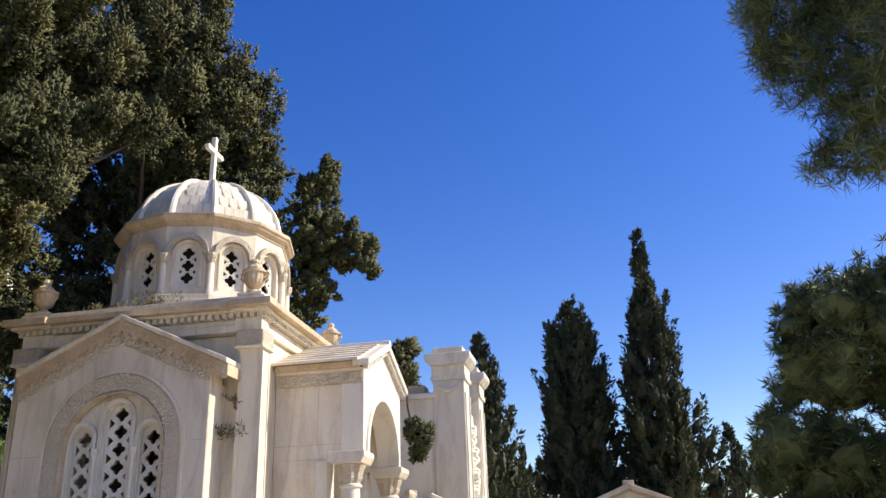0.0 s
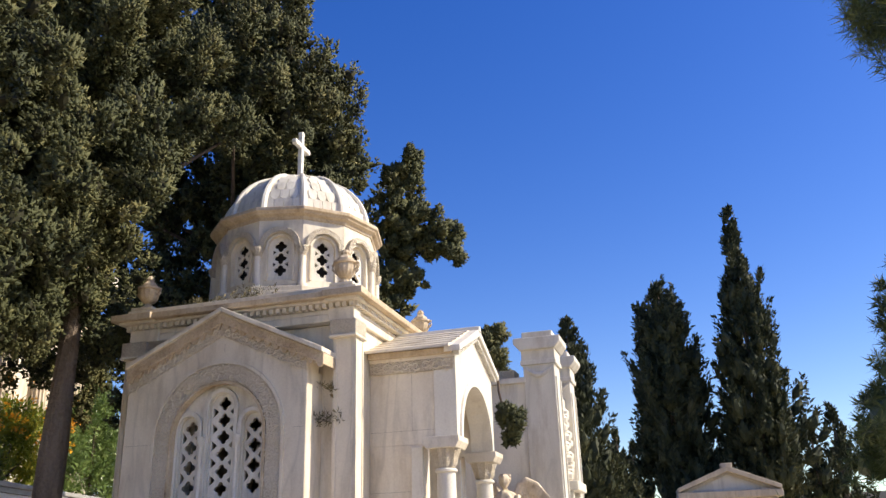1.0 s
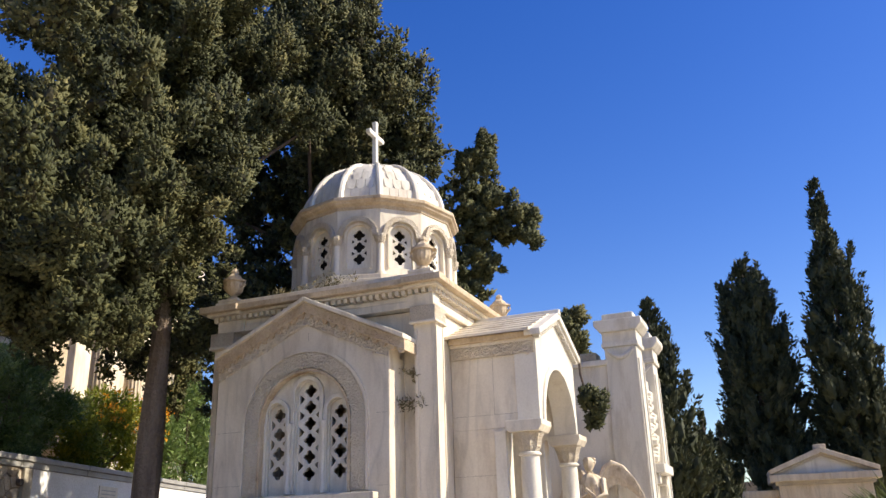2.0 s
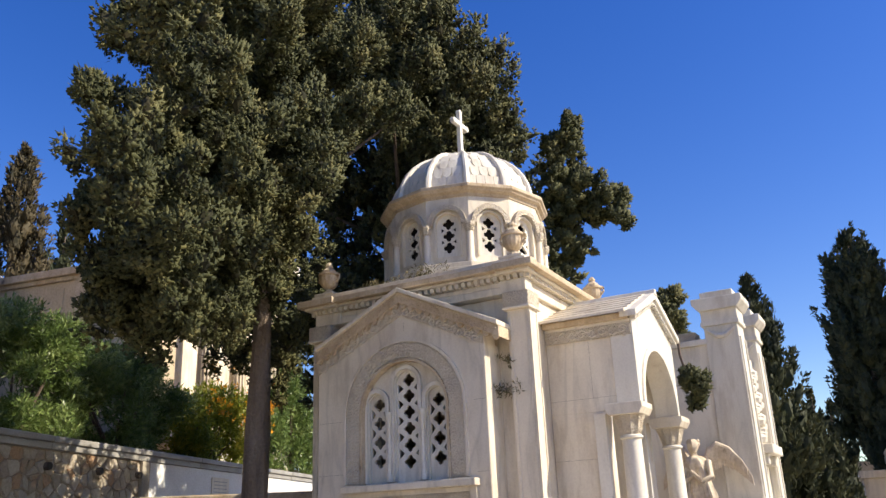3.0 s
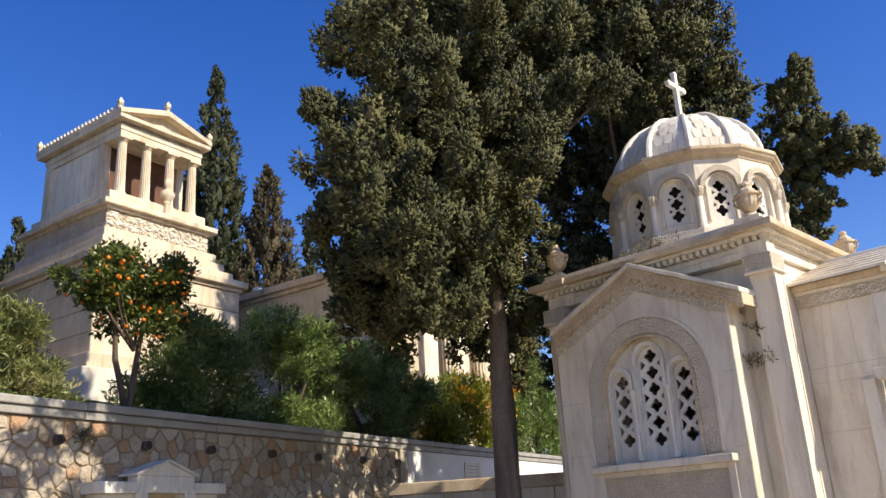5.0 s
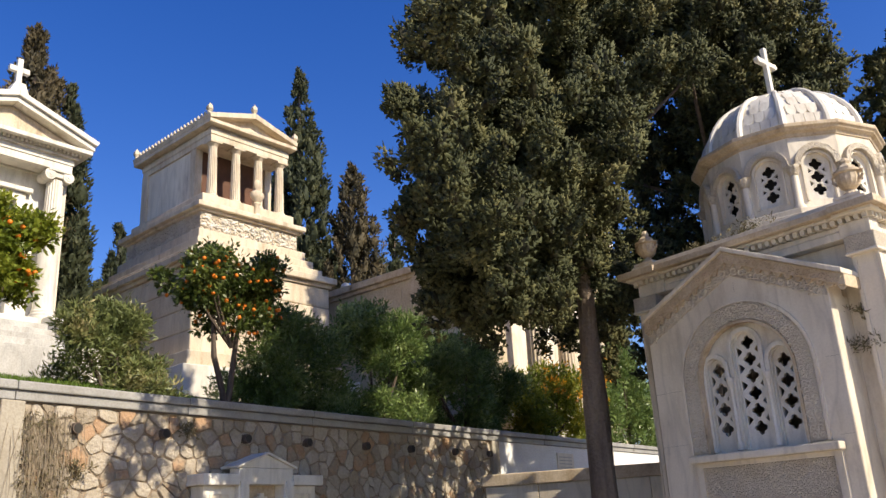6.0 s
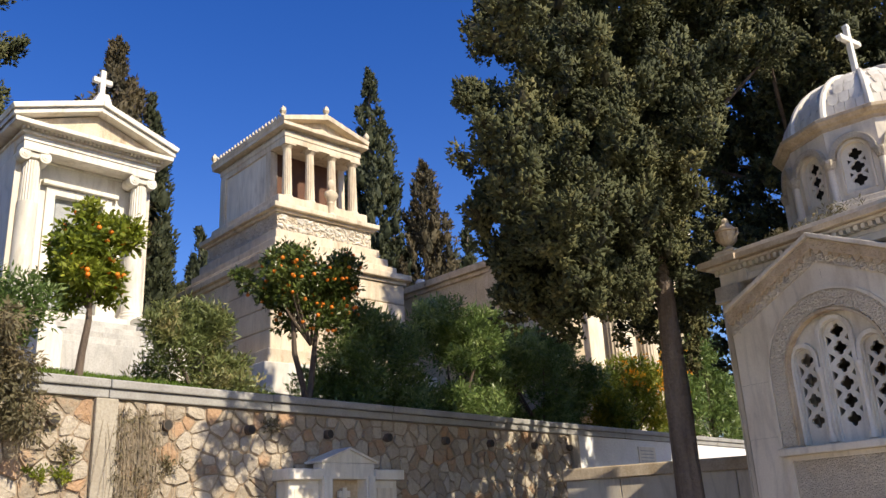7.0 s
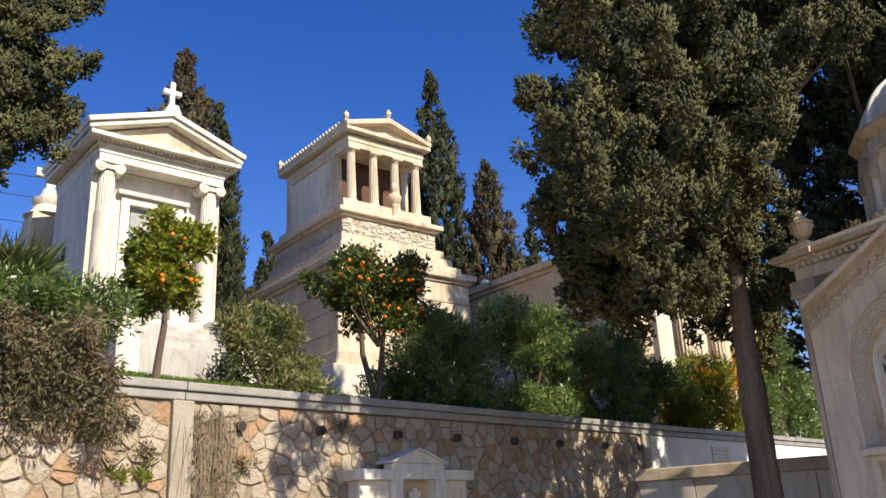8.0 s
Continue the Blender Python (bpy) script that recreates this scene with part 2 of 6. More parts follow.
def lathe(bm, prof, n=20, c=(0, 0, 0), m=None, flute=0.0, turn=0.0):
    """Turns a profile of (radius, height) round the upright axis; flute makes hollows round it."""
    rings = []
    for r, z in prof:
        ring = []
        for i in range(n):
            a = 2 * math.pi * i / n + turn
            k = r * (1 - flute * (i % 2))
            ring.append(bm.verts.new((c[0] + k * math.cos(a), c[1] + k * math.sin(a), c[2] + z)))
        rings.append(ring)
    for r0, r1 in zip(rings, rings[1:]):
        for i in range(n):
            bm.faces.new((r0[i], r0[(i + 1) % n], r1[(i + 1) % n], r1[i]))
    bm.faces.new(rings[0][::-1])
    bm.faces.new(rings[-1])
    if m is not None:
        bmesh.ops.transform(bm, matrix=m, verts=[v for r in rings for v in r])
    return bm


def plate(loops, y0, y1, m=None):
    """A flat plate in the x-z plane with holes: first loop outside, the others holes."""
    bm = bmesh.new()
    polys = [[Vector((x, z, 0)) for x, z in lp] for lp in loops]
    tris = geometry.tessellate_polygon(polys)
    flat = [p for lp in loops for p in lp]
    va = [bm.verts.new((x, y0, z)) for x, z in flat]
    vb = [bm.verts.new((x, y1, z)) for x, z in flat]
    for a, b, c in tris:
        for vs in ((va[a], va[b], va[c]), (vb[c], vb[b], vb[a])):
            try:
                bm.faces.new(vs)
            except ValueError:
                pass
    k = 0
    for lp in loops:
        n = len(lp)
        for i in range(n):
            bm.faces.new((va[k + i], va[k + (i + 1) % n], vb[k + (i + 1) % n], vb[k + i]))
        k += n
    if m is not None:
        bmesh.ops.transform(bm, matrix=m, verts=bm.verts)
    return bm


def arch_loop(cx, r, z0, spring, n=14):
    """An opening with upright sides and a round head."""
    pts = [(cx - r, z0), (cx + r, z0)]
    pts += [(cx + r * math.cos(math.pi * i / n), spring + r * math.sin(math.pi * i / n)) for i in range(n + 1)]
    return pts


def arch_band(cx, r0, r1, z0, spring, n=18):
    out = [(cx + r1 * math.cos(math.pi * i / n), spring + r1 * math.sin(math.pi * i / n)) for i in range(n + 1)]
    inn = [(cx + r0 * math.cos(math.pi * i / n), spring + r0 * math.sin(math.pi * i / n)) for i in range(n + 1)]
    return [(cx + r1, z0)] + out + [(cx - r1, z0), (cx - r0, z0)] + inn[::-1] + [(cx + r0, z0)]


def quatrefoil(cx, cz, r, n=5):
    pts = []
    for k in range(4):
        a0 = k * math.pi / 2
        ox, oz = cx + 0.55 * r * math.cos(a0), cz + 0.55 * r * math.sin(a0)
        for i in range(n):
            a = a0 - 1.75 + 3.5 * i / (n - 1)
            pts.append((ox + 0.45 * r * math.cos(a), oz + 0.45 * r * math.sin(a)))
    return pts


def leaf_object(name, P, D, length, width, mat, parent, rng, label="", kind="", face=None, tri=False):
    """Many small lance-shaped leaves in one mesh: bases P, ways D."""
    n = len(P)
    D = D / np.maximum(np.linalg.norm(D, axis=1, keepdims=True), 1e-6)
    side = np.cross(D, rng.normal(size=(n, 3)) if face is None else face + rng.normal(size=(n, 3)) * 0.3)
    side /= np.maximum(np.linalg.norm(side, axis=1, keepdims=True), 1e-6)
    up = np.cross(side, D)
    ln = (length * rng.uniform(0.6, 1.3, n))[:, None]
    wd = (width * rng.uniform(0.6, 1.3, n))[:, None]
    c = 3 if tri else 4
    V = np.empty((n, c, 3), np.float32)
    if tri:
        V[:, 0] = P + side * wd * 0.5
        V[:, 1] = P + D * ln
        V[:, 2] = P - side * wd * 0.5
    else:
        V[:, 0] = P
        V[:, 1] = P + D * ln * 0.45 + side * wd * 0.5
        V[:, 2] = P + D * ln - up * ln * 0.12
        V[:, 3] = P + D * ln * 0.45 - side * wd * 0.5
    me = bpy.data.meshes.new(name)
    me.vertices.add(c * n)
    me.vertices.foreach_set("co", V.ravel())
    me.loops.add(c * n)
    me.loops.foreach_set("vertex_index", np.arange(c * n, dtype=np.int32))
    me.polygons.add(n)
    me.polygons.foreach_set("loop_start", np.arange(0, c * n, c, dtype=np.int32))
    me.polygons.foreach_set("loop_total", np.full(n, c, np.int32))
    me.update(calc_edges=True)
    me.materials.append(mat)
    ob = new(name, me)
    ob.parent = parent
    return tagged(ob, label=label, kind=kind)


def lump_leaves(centres, radii, per, rng, rise=0.5, shell=0.55, flat=1.0):
    """Leaf bases and ways over round lumps; rise lifts the ways upward."""
    c = np.repeat(np.asarray(centres, float), per, axis=0)
    r = np.repeat(np.asarray(radii, float), per)
    d = rng.normal(size=(len(c), 3))
    d /= np.linalg.norm(d, axis=1, keepdims=True)
    k = (shell + (1 - shell) * rng.random(len(c))) * r
    off = d * k[:, None]
    off[:, 2] *= flat
    way = d + rng.normal(size=d.shape) * 0.45
    way[:, 2] += rise
    return c + off, way, d


def plumes(base, axis, length, width, per, rng):
    """Feathery sprays: leaves along an axis, spread wide at the foot and close at the tip."""
    n = len(base)
    axis = axis / np.linalg.norm(axis, axis=1, keepdims=True)
    b, u = np.repeat(base, per, axis=0), np.repeat(axis, per, axis=0)
    ln, w = np.repeat(length, per), np.repeat(width, per)
    s = rng.random(n * per) ** 0.8
    d = rng.normal(size=b.shape)
    d -= u * (d * u).sum(1, keepdims=True)
    d /= np.linalg.norm(d, axis=1, keepdims=True)
    k = w * (1 - 0.8 * s ** 1.5) * np.sqrt(rng.random(n * per))
    return b + u * (s * ln)[:, None] + d * k[:, None], u * 0.9 + d * 0.45 + rng.normal(size=b.shape) * 0.35, d + u * (0.9 * s - 0.1)[:, None]


def cores(name, C, A, half, wide, mat, parent, rng, label=""):
    """Solid uneven hearts of sprays: centres C, ways A, half lengths and half widths."""
    n, m = len(C), 6
    A = A / np.linalg.norm(A, axis=1, keepdims=True)
    U = np.cross(A, rng.normal(size=(n, 3)))
    U /= np.linalg.norm(U, axis=1, keepdims=True)
    W = np.cross(A, U)
    V = np.empty((n, 3 * m + 2, 3))
    V[:, -2] = C - A * half[:, None]
    V[:, -1] = C + A * half[:, None]
    for i, (s, k) in enumerate(((-0.6, 0.75), (-0.05, 1.0), (0.55, 0.65))):
        for j in range(m):
            a = 2 * math.pi * (j + 0.5 * i) / m
            q = (wide * k * rng.uniform(0.65, 1.25, n))[:, None]
            V[:, i * m + j] = C + A * (half * (s + rng.uniform(-0.15, 0.15, n)))[:, None] + (U * math.cos(a) + W * math.sin(a)) * q
    F = []
    for j in range(m):
        k = (j + 1) % m
        F += [(3 * m, k, j), (j, k, m + j), (k, m + k, m + j), (m + j, m + k, 2 * m + j), (m + k, 2 * m + k, 2 * m + j), (2 * m + j, 2 * m + k, 3 * m + 1)]
    F = np.array(F, np.int64)
    faces = (F[None] + (np.arange(n) * (3 * m + 2))[:, None, None]).reshape(-1, 3)
    me = bpy.data.meshes.new(name)
    me.from_pydata(V.reshape(-1, 3).tolist(), [], faces.tolist())
    me.materials.append(mat)
    ob = new(name, me)
    ob.parent = parent
    return tagged(ob, label=label)


def knots(name, P, A, size, mat, parent, rng, label=""):
    """Small solid uneven knots of scale leaves: places P, ways A, half lengths."""
    n = len(P)
    A = A / np.maximum(np.linalg.norm(A, axis=1, keepdims=True), 1e-6)
    U = np.cross(A, rng.normal(size=(n, 3)))
    U /= np.maximum(np.linalg.norm(U, axis=1, keepdims=True), 1e-6)
    W = np.cross(A, U)
    q = rng.uniform(0.5, 1.0, (n, 5)) * size[:, None]
    V = np.empty((n, 5, 3), np.float32)
    V[:, 4] = P + A * q[:, 4:5] * 2.2
    for k, d in ((0, U), (1, W), (2, -U), (3, -W)):
        V[:, k] = P + d * q[:, k:k + 1] + A * (rng.uniform(-0.5, 0.4, n) * size)[:, None]
    F = np.array([(4, 0, 1), (4, 1, 2), (4, 2, 3), (4, 3, 0)], np.int32)
    idx = (F[None] + (np.arange(n, dtype=np.int32) * 5)[:, None, None]).reshape(-1)
    me = bpy.data.meshes.new(name)
    me.vertices.add(5 * n)
    me.vertices.foreach_set("co", V.ravel())
    me.loops.add(12 * n)
    me.loops.foreach_set("vertex_index", idx)
    me.polygons.add(4 * n)
    me.polygons.foreach_set("loop_start", np.arange(0, 12 * n, 3, dtype=np.int32))
    me.polygons.foreach_set("loop_total", np.full(4 * n, 3, np.int32))
    me.update(calc_edges=True)
    me.materials.append(mat)
    ob = new(name, me)
    ob.parent = parent
    return tagged(ob, label=label)


def scrolls(bm, at, length, r, step, seed=3):
    """A running vine in low relief: at(s) gives (point, along, across) on the band."""
    rng = random.Random(seed)
    n = max(2, int(length / step))
    for i in range(n):
        s = (i + 0.5) * length / n
        p, a, c = at(s)
        f = 1 if i % 2 else -1
        pts = []
        for k in range(9):
            w = k / 8 * 7.2 + 0.6
            q = r * (1 - 0.75 * k / 8)
            pts.append(p + a * (q * math.cos(w)) + c * (f * q * math.sin(w)))
        tube(bm, pts, [r * 0.20] * 5 + [r * 0.16] * 4, 4)
        for k in range(3):
            w = rng.uniform(0, 6.28)
            o = p + a * (r * 1.05 * math.cos(w)) + c * (r * 1.1 * math.sin(w))
            tube(bm, [o, o + (a * math.cos(w) + c * math.sin(w)) * r * 0.25, o + (a * math.cos(w + 0.6) + c * math.sin(w + 0.6)) * r * 0.55], [r * 0.14, r * 0.26, r * 0.05], 4)
    return bm


def line_path(p0, p1):
    p0, p1 = Vector(p0), Vector(p1)
    a = (p1 - p0).normalized()

    def at(s):
        return p0 + a * s, a, Vector((-a.z, 0, a.x)) if abs(a.y) < 0.5 else Vector((0, 0, 1))
    return at, (p1 - p0).length


def tube(bm, pts, radii, n=8):
    """A tapered limb through points."""
    rings = []
    for i, p in enumerate(pts):
        p = Vector(p)
        a = Vector(pts[max(i - 1, 0)])
        b = Vector(pts[min(i + 1, len(pts) - 1)])
        q = (b - a).to_track_quat("Z", "Y")
        rings.append([bm.verts.new(p + q @ Vector((radii[i] * math.cos(2 * math.pi * j / n), radii[i] * math.sin(2 * math.pi * j / n), 0))) for j in range(n)])
    for r0, r1 in zip(rings, rings[1:]):
        for j in range(n):
            bm.faces.new((r0[j], r0[(j + 1) % n], r1[(j + 1) % n], r1[j]))
    bm.faces.new(rings[0][::-1])
    bm.faces.new(rings[-1])
    return bm


# ---- ground ----
WALL_P, WALL_A = (-8.55, -0.93), 96.2          # foot of the retaining wall and the way it runs
WALL_M = pose(WALL_P[0], WALL_P[1], 0, 0, 0, WALL_A)
WX = (math.cos(radians(WALL_A)), math.sin(radians(WALL_A)))


def behind(x, y):
    """Metres behind the face of the retaining wall."""
    return -(x - WALL_P[0]) * WX[1] + (y - WALL_P[1]) * WX[0]


def ground_z(x, y):
    b = behind(x, y)
    if b < 0.12:
        return 0.0
    return 3.08 + 0.3 * min(b, 1.2) + 0.2 * max(min(b, 26.0) - 1.2, 0) + 0.06 * noise.noise(Vector((x * 0.7, y * 0.7, 0)))


def build_ground():
    bm = bmesh.new()
    us = [-140, -90, -60, -40, -30, -22, -16, -12, -9, -7, -5, -3.5, -2, -1, 0.1, 0.16, 1, 2, 3, 4, 5, 7, 9, 12, 16, 20, 26, 40, 70, 140, 900]
    us = [-900] + us
    vs = [-900, -200, -80, -40, -20, -10, -6, -3, 0, 3, 6, 9, 12, 15, 18, 22, 27, 35, 50, 80, 200, 900]
    grid = []
    for u in us:
        row = []
        for v in vs:
            x = WALL_P[0] + WX[0] * v - WX[1] * u
            y = WALL_P[1] + WX[1] * v + WX[0] * u
            row.append(bm.verts.new((x, y, ground_z(x, y))))
        grid.append(row)
    for i in range(len(us) - 1):
        for j in range(len(vs) - 1):
            bm.faces.new((grid[i][j], grid[i + 1][j], grid[i + 1][j + 1], grid[i][j + 1]))
    return tagged(part("ground", bm, SOIL), "bare earth ground rising behind a retaining wall", "ground", kind="structure")


build_ground()
# unseen ground, kept very pale to bounce warm sun onto the chapel front
bm = boxes((-3.9, 9.0, -12, 40, 0.0, 0.03))
tagged(part("path", bm, PAVING), "unseen pale gravel path that bounces sunlight upward", "path", kind="structure")


# ---- the domed chapel ----
CH = thing("chapel", pose(-3.30, 10.84, 0, 0, 0, -10.3), "small domed chapel of weathered pale marble", "chapel")


def lancet_screen(cx, r, z0, z1, first, step, count, q, y, parent):
    """A pierced marble screen with quatrefoils and small side piercings in a round-headed light."""
    loops = [arch_loop(cx, r, z0, z1 - r, 10)]
    for k in range(count):
        z = first - k * step
        loops.append(quatrefoil(cx, z, q))
        if k < count - 1:
            zm = z - step / 2
            for s in (-1, 1):
                d, w = step * 0.30, r * 0.42
                loops.append([(cx + s * (r - 0.022), zm - d), (cx + s * (r - 0.022), zm + d), (cx + s * (r - 0.022 - w * 0.6), zm + d * 0.5), (cx + s * (r - 0.022 - w), zm), (cx + s * (r - 0.022 - w * 0.6), zm - d * 0.5)])
    return part("window_screen", plate(loops, y, y + 0.035), MARBLE_W, parent, "pierced marble screen of quatrefoils")


def build_chapel():
    H, zc = 1.45, 4.2
    # plinth and hollow body
    part("plinth", boxes((-1.75, 1.75, -1.95, 1.75, 0, 0.45), (-1.62, 1.62, -1.85, 1.62, 0.45, 0.6)), STAINED, CH, "stained stone plinth", 0.015)
    t = 0.22
    part("north_wall", boxes((-H, H, H - t, H, 0.6, zc)), MARBLE, CH)
    part("west_wall", boxes((-H, -H + t, -H, H - t, 0.6, zc)), MARBLE, CH)
    part("east_wall", boxes((H - t, H, -H, -0.55, 0.6, zc), (H - t, H, 0.55, H - t, 0.6, zc), (H - t, H, -0.55, 0.55, 3.0, zc)), MARBLE, CH)
    part("south_wall", plate([[(-H + t, 0.6), (H - t, 0.6), (H - t, zc), (-H + t, zc)], arch_loop(0, 0.6, 1.9, 2.95)[::-1]], -H + 0.09, -H + t), MARBLE, CH)
    part("floor_slab", boxes((-H + t, H - t, -H + t, H - t, 0.6, 0.64)), MARBLE_G, CH)
    part("roof_slab", boxes((-H, H, -H, H, 4.36, 4.5)), MARBLE, CH)
    # corner pilasters with carved capitals
    for sx in (-1, 1):
        for sy in (-1, 1):
            def sp(a, b):
                return (min(sx * a, sx * b), max(sx * a, sx * b))
            def sq(a, b):
                return (min(sy * a, sy * b), max(sy * a, sy * b))
            ow = 0.03 if sx < 0 else 0.0
            p = part("pilaster", boxes((*sp(1.25, 1.53 + ow), *sq(1.24, 1.485), 0.6, 4.02)), MARBLE, CH, bevel=0.008)
            part("capital", boxes((*sp(1.23, 1.555 + ow), *sq(1.22, 1.555), 4.02, 4.21)), CARVED, p, "carved leaf capital", 0.01)
            part("neck_moulding", boxes((*sp(1.22, 1.565 + ow), *sq(1.21, 1.565), 4.0, 4.03)), MARBLE, p, bevel=0.008)
            part("base_moulding", boxes((*sp(1.21, 1.57), *sq(1.2, 1.57), 0.6, 0.78)), MARBLE, p, bevel=0.015)
            # a raised border on the two outer faces
            for a, b in (((1.27, 1.30), 1), ((1.47, 1.495), 1)):
                part("fillet", boxes((*sp(*a), *sq(1.485, 1.495), 0.85, 3.96)), MARBLE, p)
                part("fillet", boxes((*sp(1.53, 1.54), *sq(*a), 0.85, 3.96)), MARBLE, p)
    # entablature in courses
    for nm, z0, z1, e, m in (("architrave", 4.21, 4.30, 1.50, MARBLE), ("frieze", 4.30, 4.36, 1.49, MARBLE), ("bed_moulding", 4.42, 4.455, 1.60, MARBLE), ("cornice", 4.455, 4.53, 1.68, STAINED), ("blocking_course", 4.53, 4.62, 1.55, MARBLE)):
        bm = boxes((-e, e, -e, -e + 0.3, z0, z1), (-e, e, e - 0.3, e, z0, z1), (-e, -e + 0.3, -e + 0.3, e - 0.3, z0, z1), (e - 0.3, e, -e + 0.3, e - 0.3, z0, z1))
        part(nm, bm, m, CH, bevel=0.012)
    for side in range(4):
        m = pose(0, 0, 0, 0, 0, 90 * side)
        for i in range(36):
            if side == 0 and i == 0:
                dent = part("dentil", boxes((-0.025, 0.025, -1.565, -1.46, 4.362, 4.418)), MARBLE, CH)
                dent.matrix_local = Matrix.Translation((-1.5, 0, 0))
            else:
                share(dent, "dentil", CH, m @ Matrix.Translation((-1.5 + i * 3.0 / 35, 0, 0)))
    # attic steps below the drum
    bm = bmesh.new()
    for r, z0, z1 in ((1.38, 4.5, 4.68), (1.30, 4.68, 4.78), (1.23, 4.78, 4.86)):
        lathe(bm, [(r, z0), (r, z1)], 12)
    part("drum_step", bm, MARBLE, CH, bevel=0.01)

    # south bay with gable and triple window; its western rake dies into the corner pilaster
    y0, y1, ax = -1.76, -1.45, -0.03
    front = [(-1.26, 0.6), (1.06, 0.6), (1.06, 3.75), (ax, 4.25), (-1.26, 3.65)]
    part("bay_wall", plate([front, arch_loop(-0.02, 0.60, 2.12, 2.95, 18)[::-1]], y0, y1 - 0.003), MARBLE, CH, bevel=0.006)
    for tip, edge, sl in ((1.285, 1.055, 0.46), (-1.262, -1.255, 0.475)):
        s = 1 if tip > 0 else -1
        reach = abs(tip - ax)

        def rake(z0, z1, to=tip, sl=sl):
            d = abs(to - ax) * sl
            return [(ax, z0), (to, z0 - d), (to, z1 - d), (ax, z1)]
        g = part("raking_cornice", prism(bmesh.new(), rake(4.24, 4.37), -1.825, -1.452), STAINED, CH, bevel=0.008)
        part("raking_fascia", prism(bmesh.new(), rake(4.372, 4.43), -1.865, -1.45), MARBLE, g, bevel=0.01)
        part("carved_rake", prism(bmesh.new(), rake(4.095, 4.238, edge), -1.775, -1.755), CARVED, g, "carved acanthus band")
        at, ln = line_path((ax + s * 0.03, -1.778, 4.155), (edge - s * 0.05, -1.778, 4.155 - abs(edge - ax) * sl))
        part("vine_relief", scrolls(bmesh.new(), at, ln, 0.052, 0.10, 7), MARBLE, g)
        at, ln = line_path((ax + s * 0.03, -1.828, 4.30), (tip - s * 0.04, -1.828, 4.30 - reach * sl))
        part("leaf_relief", scrolls(bmesh.new(), at, ln, 0.04, 0.085, 8), STAINED, g)
        # leaves hung along the raking soffit
        for i in range(12):
            k = (i + 0.5) / 12 * reach
            zz, xx = 4.24 - k * sl, ax + s * k
            part("carved_leaf", prism(bmesh.new(), [(xx - 0.04, zz + s * 0.02), (xx + 0.04, zz - s * 0.02), (xx + 0.018, zz - 0.045), (xx - 0.018, zz - 0.045)], -1.81, -1.768), STAINED, g)
    part("arch_surround", plate([arch_band(-0.02, 0.612, 0.80, 2.16, 2.96)], -1.785, -1.755), CARVED, CH, "carved vine band round the window", 0.006)
    for rm in (0.665, 0.752):
        L1, L2 = 0.77, math.pi * rm

        def around(s, rm=rm, L1=L1, L2=L2):
            if s < L1:
                return Vector((-0.02 - rm, -1.787, 2.18 + s)), Vector((0, 0, 1)), Vector((1, 0, 0))
            if s > L1 + L2:
                return Vector((-0.02 + rm, -1.787, 2.95 - (s - L1 - L2))), Vector((0, 0, -1)), Vector((-1, 0, 0))
            w = math.pi - (s - L1) / rm
            return Vector((-0.02 + rm * math.cos(w), -1.787, 2.95 + rm * math.sin(w))), Vector((math.sin(w), 0, -math.cos(w))), Vector((-math.cos(w), 0, -math.sin(w)))
        part("vine_relief", scrolls(bmesh.new(), around, 2 * L1 + L2, 0.040, 0.076, int(rm * 100)), MARBLE, CH, "carved vine scrolls")
    part("arch_bead", plate([arch_band(-0.02, 0.802, 0.835, 2.16, 2.96)], -1.798, -1.755), MARBLE, CH)
    part("arch_bead", plate([arch_band(-0.02, 0.58, 0.61, 2.13, 2.95)], -1.795, -1.70), STAINED, CH)
    # window: white frame with three lights
    lights = ((-0.445, 0.122, 3.20, 3.072, 0.222, 4, 0.080), (-0.03, 0.158, 3.44, 3.33, 0.190, 6, 0.080), (0.372, 0.122, 3.20, 3.062, 0.222, 4, 0.080))
    loops = [arch_loop(-0.02, 0.595, 2.13, 2.95, 18)]
    for cx, r, top, f, st, n, q in lights:
        loops.append(arch_loop(cx, r, 2.16, top - r, 10)[::-1])
    wf = part("triple_window", plate(loops, -1.67, -1.58), MARBLE_W, CH, "white marble window of three round-headed lights")
    for cx, r, top, f, st, n, q in lights:
        part("light_moulding", plate([arch_band(cx, r + 0.008, r + 0.058, 2.16, top - r, 10)], -1.715, -1.672), MARBLE_W, wf, bevel=0.006)
        lancet_screen(cx, r + 0.01, 2.16, top + 0.01, f, st, n, q, -1.625, wf)
    for cx in (-0.247, 0.21):
        part("colonnette", lathe(bmesh.new(), [(0.038, 2.16), (0.038, 2.22), (0.028, 2.25), (0.024, 2.82), (0.03, 2.84), (0.045, 2.92), (0.045, 2.95)], 12, (cx, -1.735, 0)), MARBLE_W, wf, smooth=True)
    part("window_sill", boxes((-0.83, 0.935, -1.905, -1.765, 2.055, 2.135)), MARBLE, CH, "projecting stone sill", 0.012)
    part("apron", boxes((-0.72, 0.82, -1.79, -1.762, 1.2, 2.0)), CARVED, CH, "stippled stone apron below the sill", 0.008)
    part("apron_border", plate([[(-0.80, 1.12), (0.90, 1.12), (0.90, 2.053), (-0.80, 2.053)], [(-0.72, 1.2), (-0.72, 2.0), (0.82, 2.0), (0.82, 1.2)]], -1.81, -1.763), MARBLE, CH)
    for a, b in ((-1.262, -1.1), (0.9, 1.064)):
        part("bay_return", boxes((a, b, -1.752, -1.35, 0.6, 3.62)), MARBLE, CH)
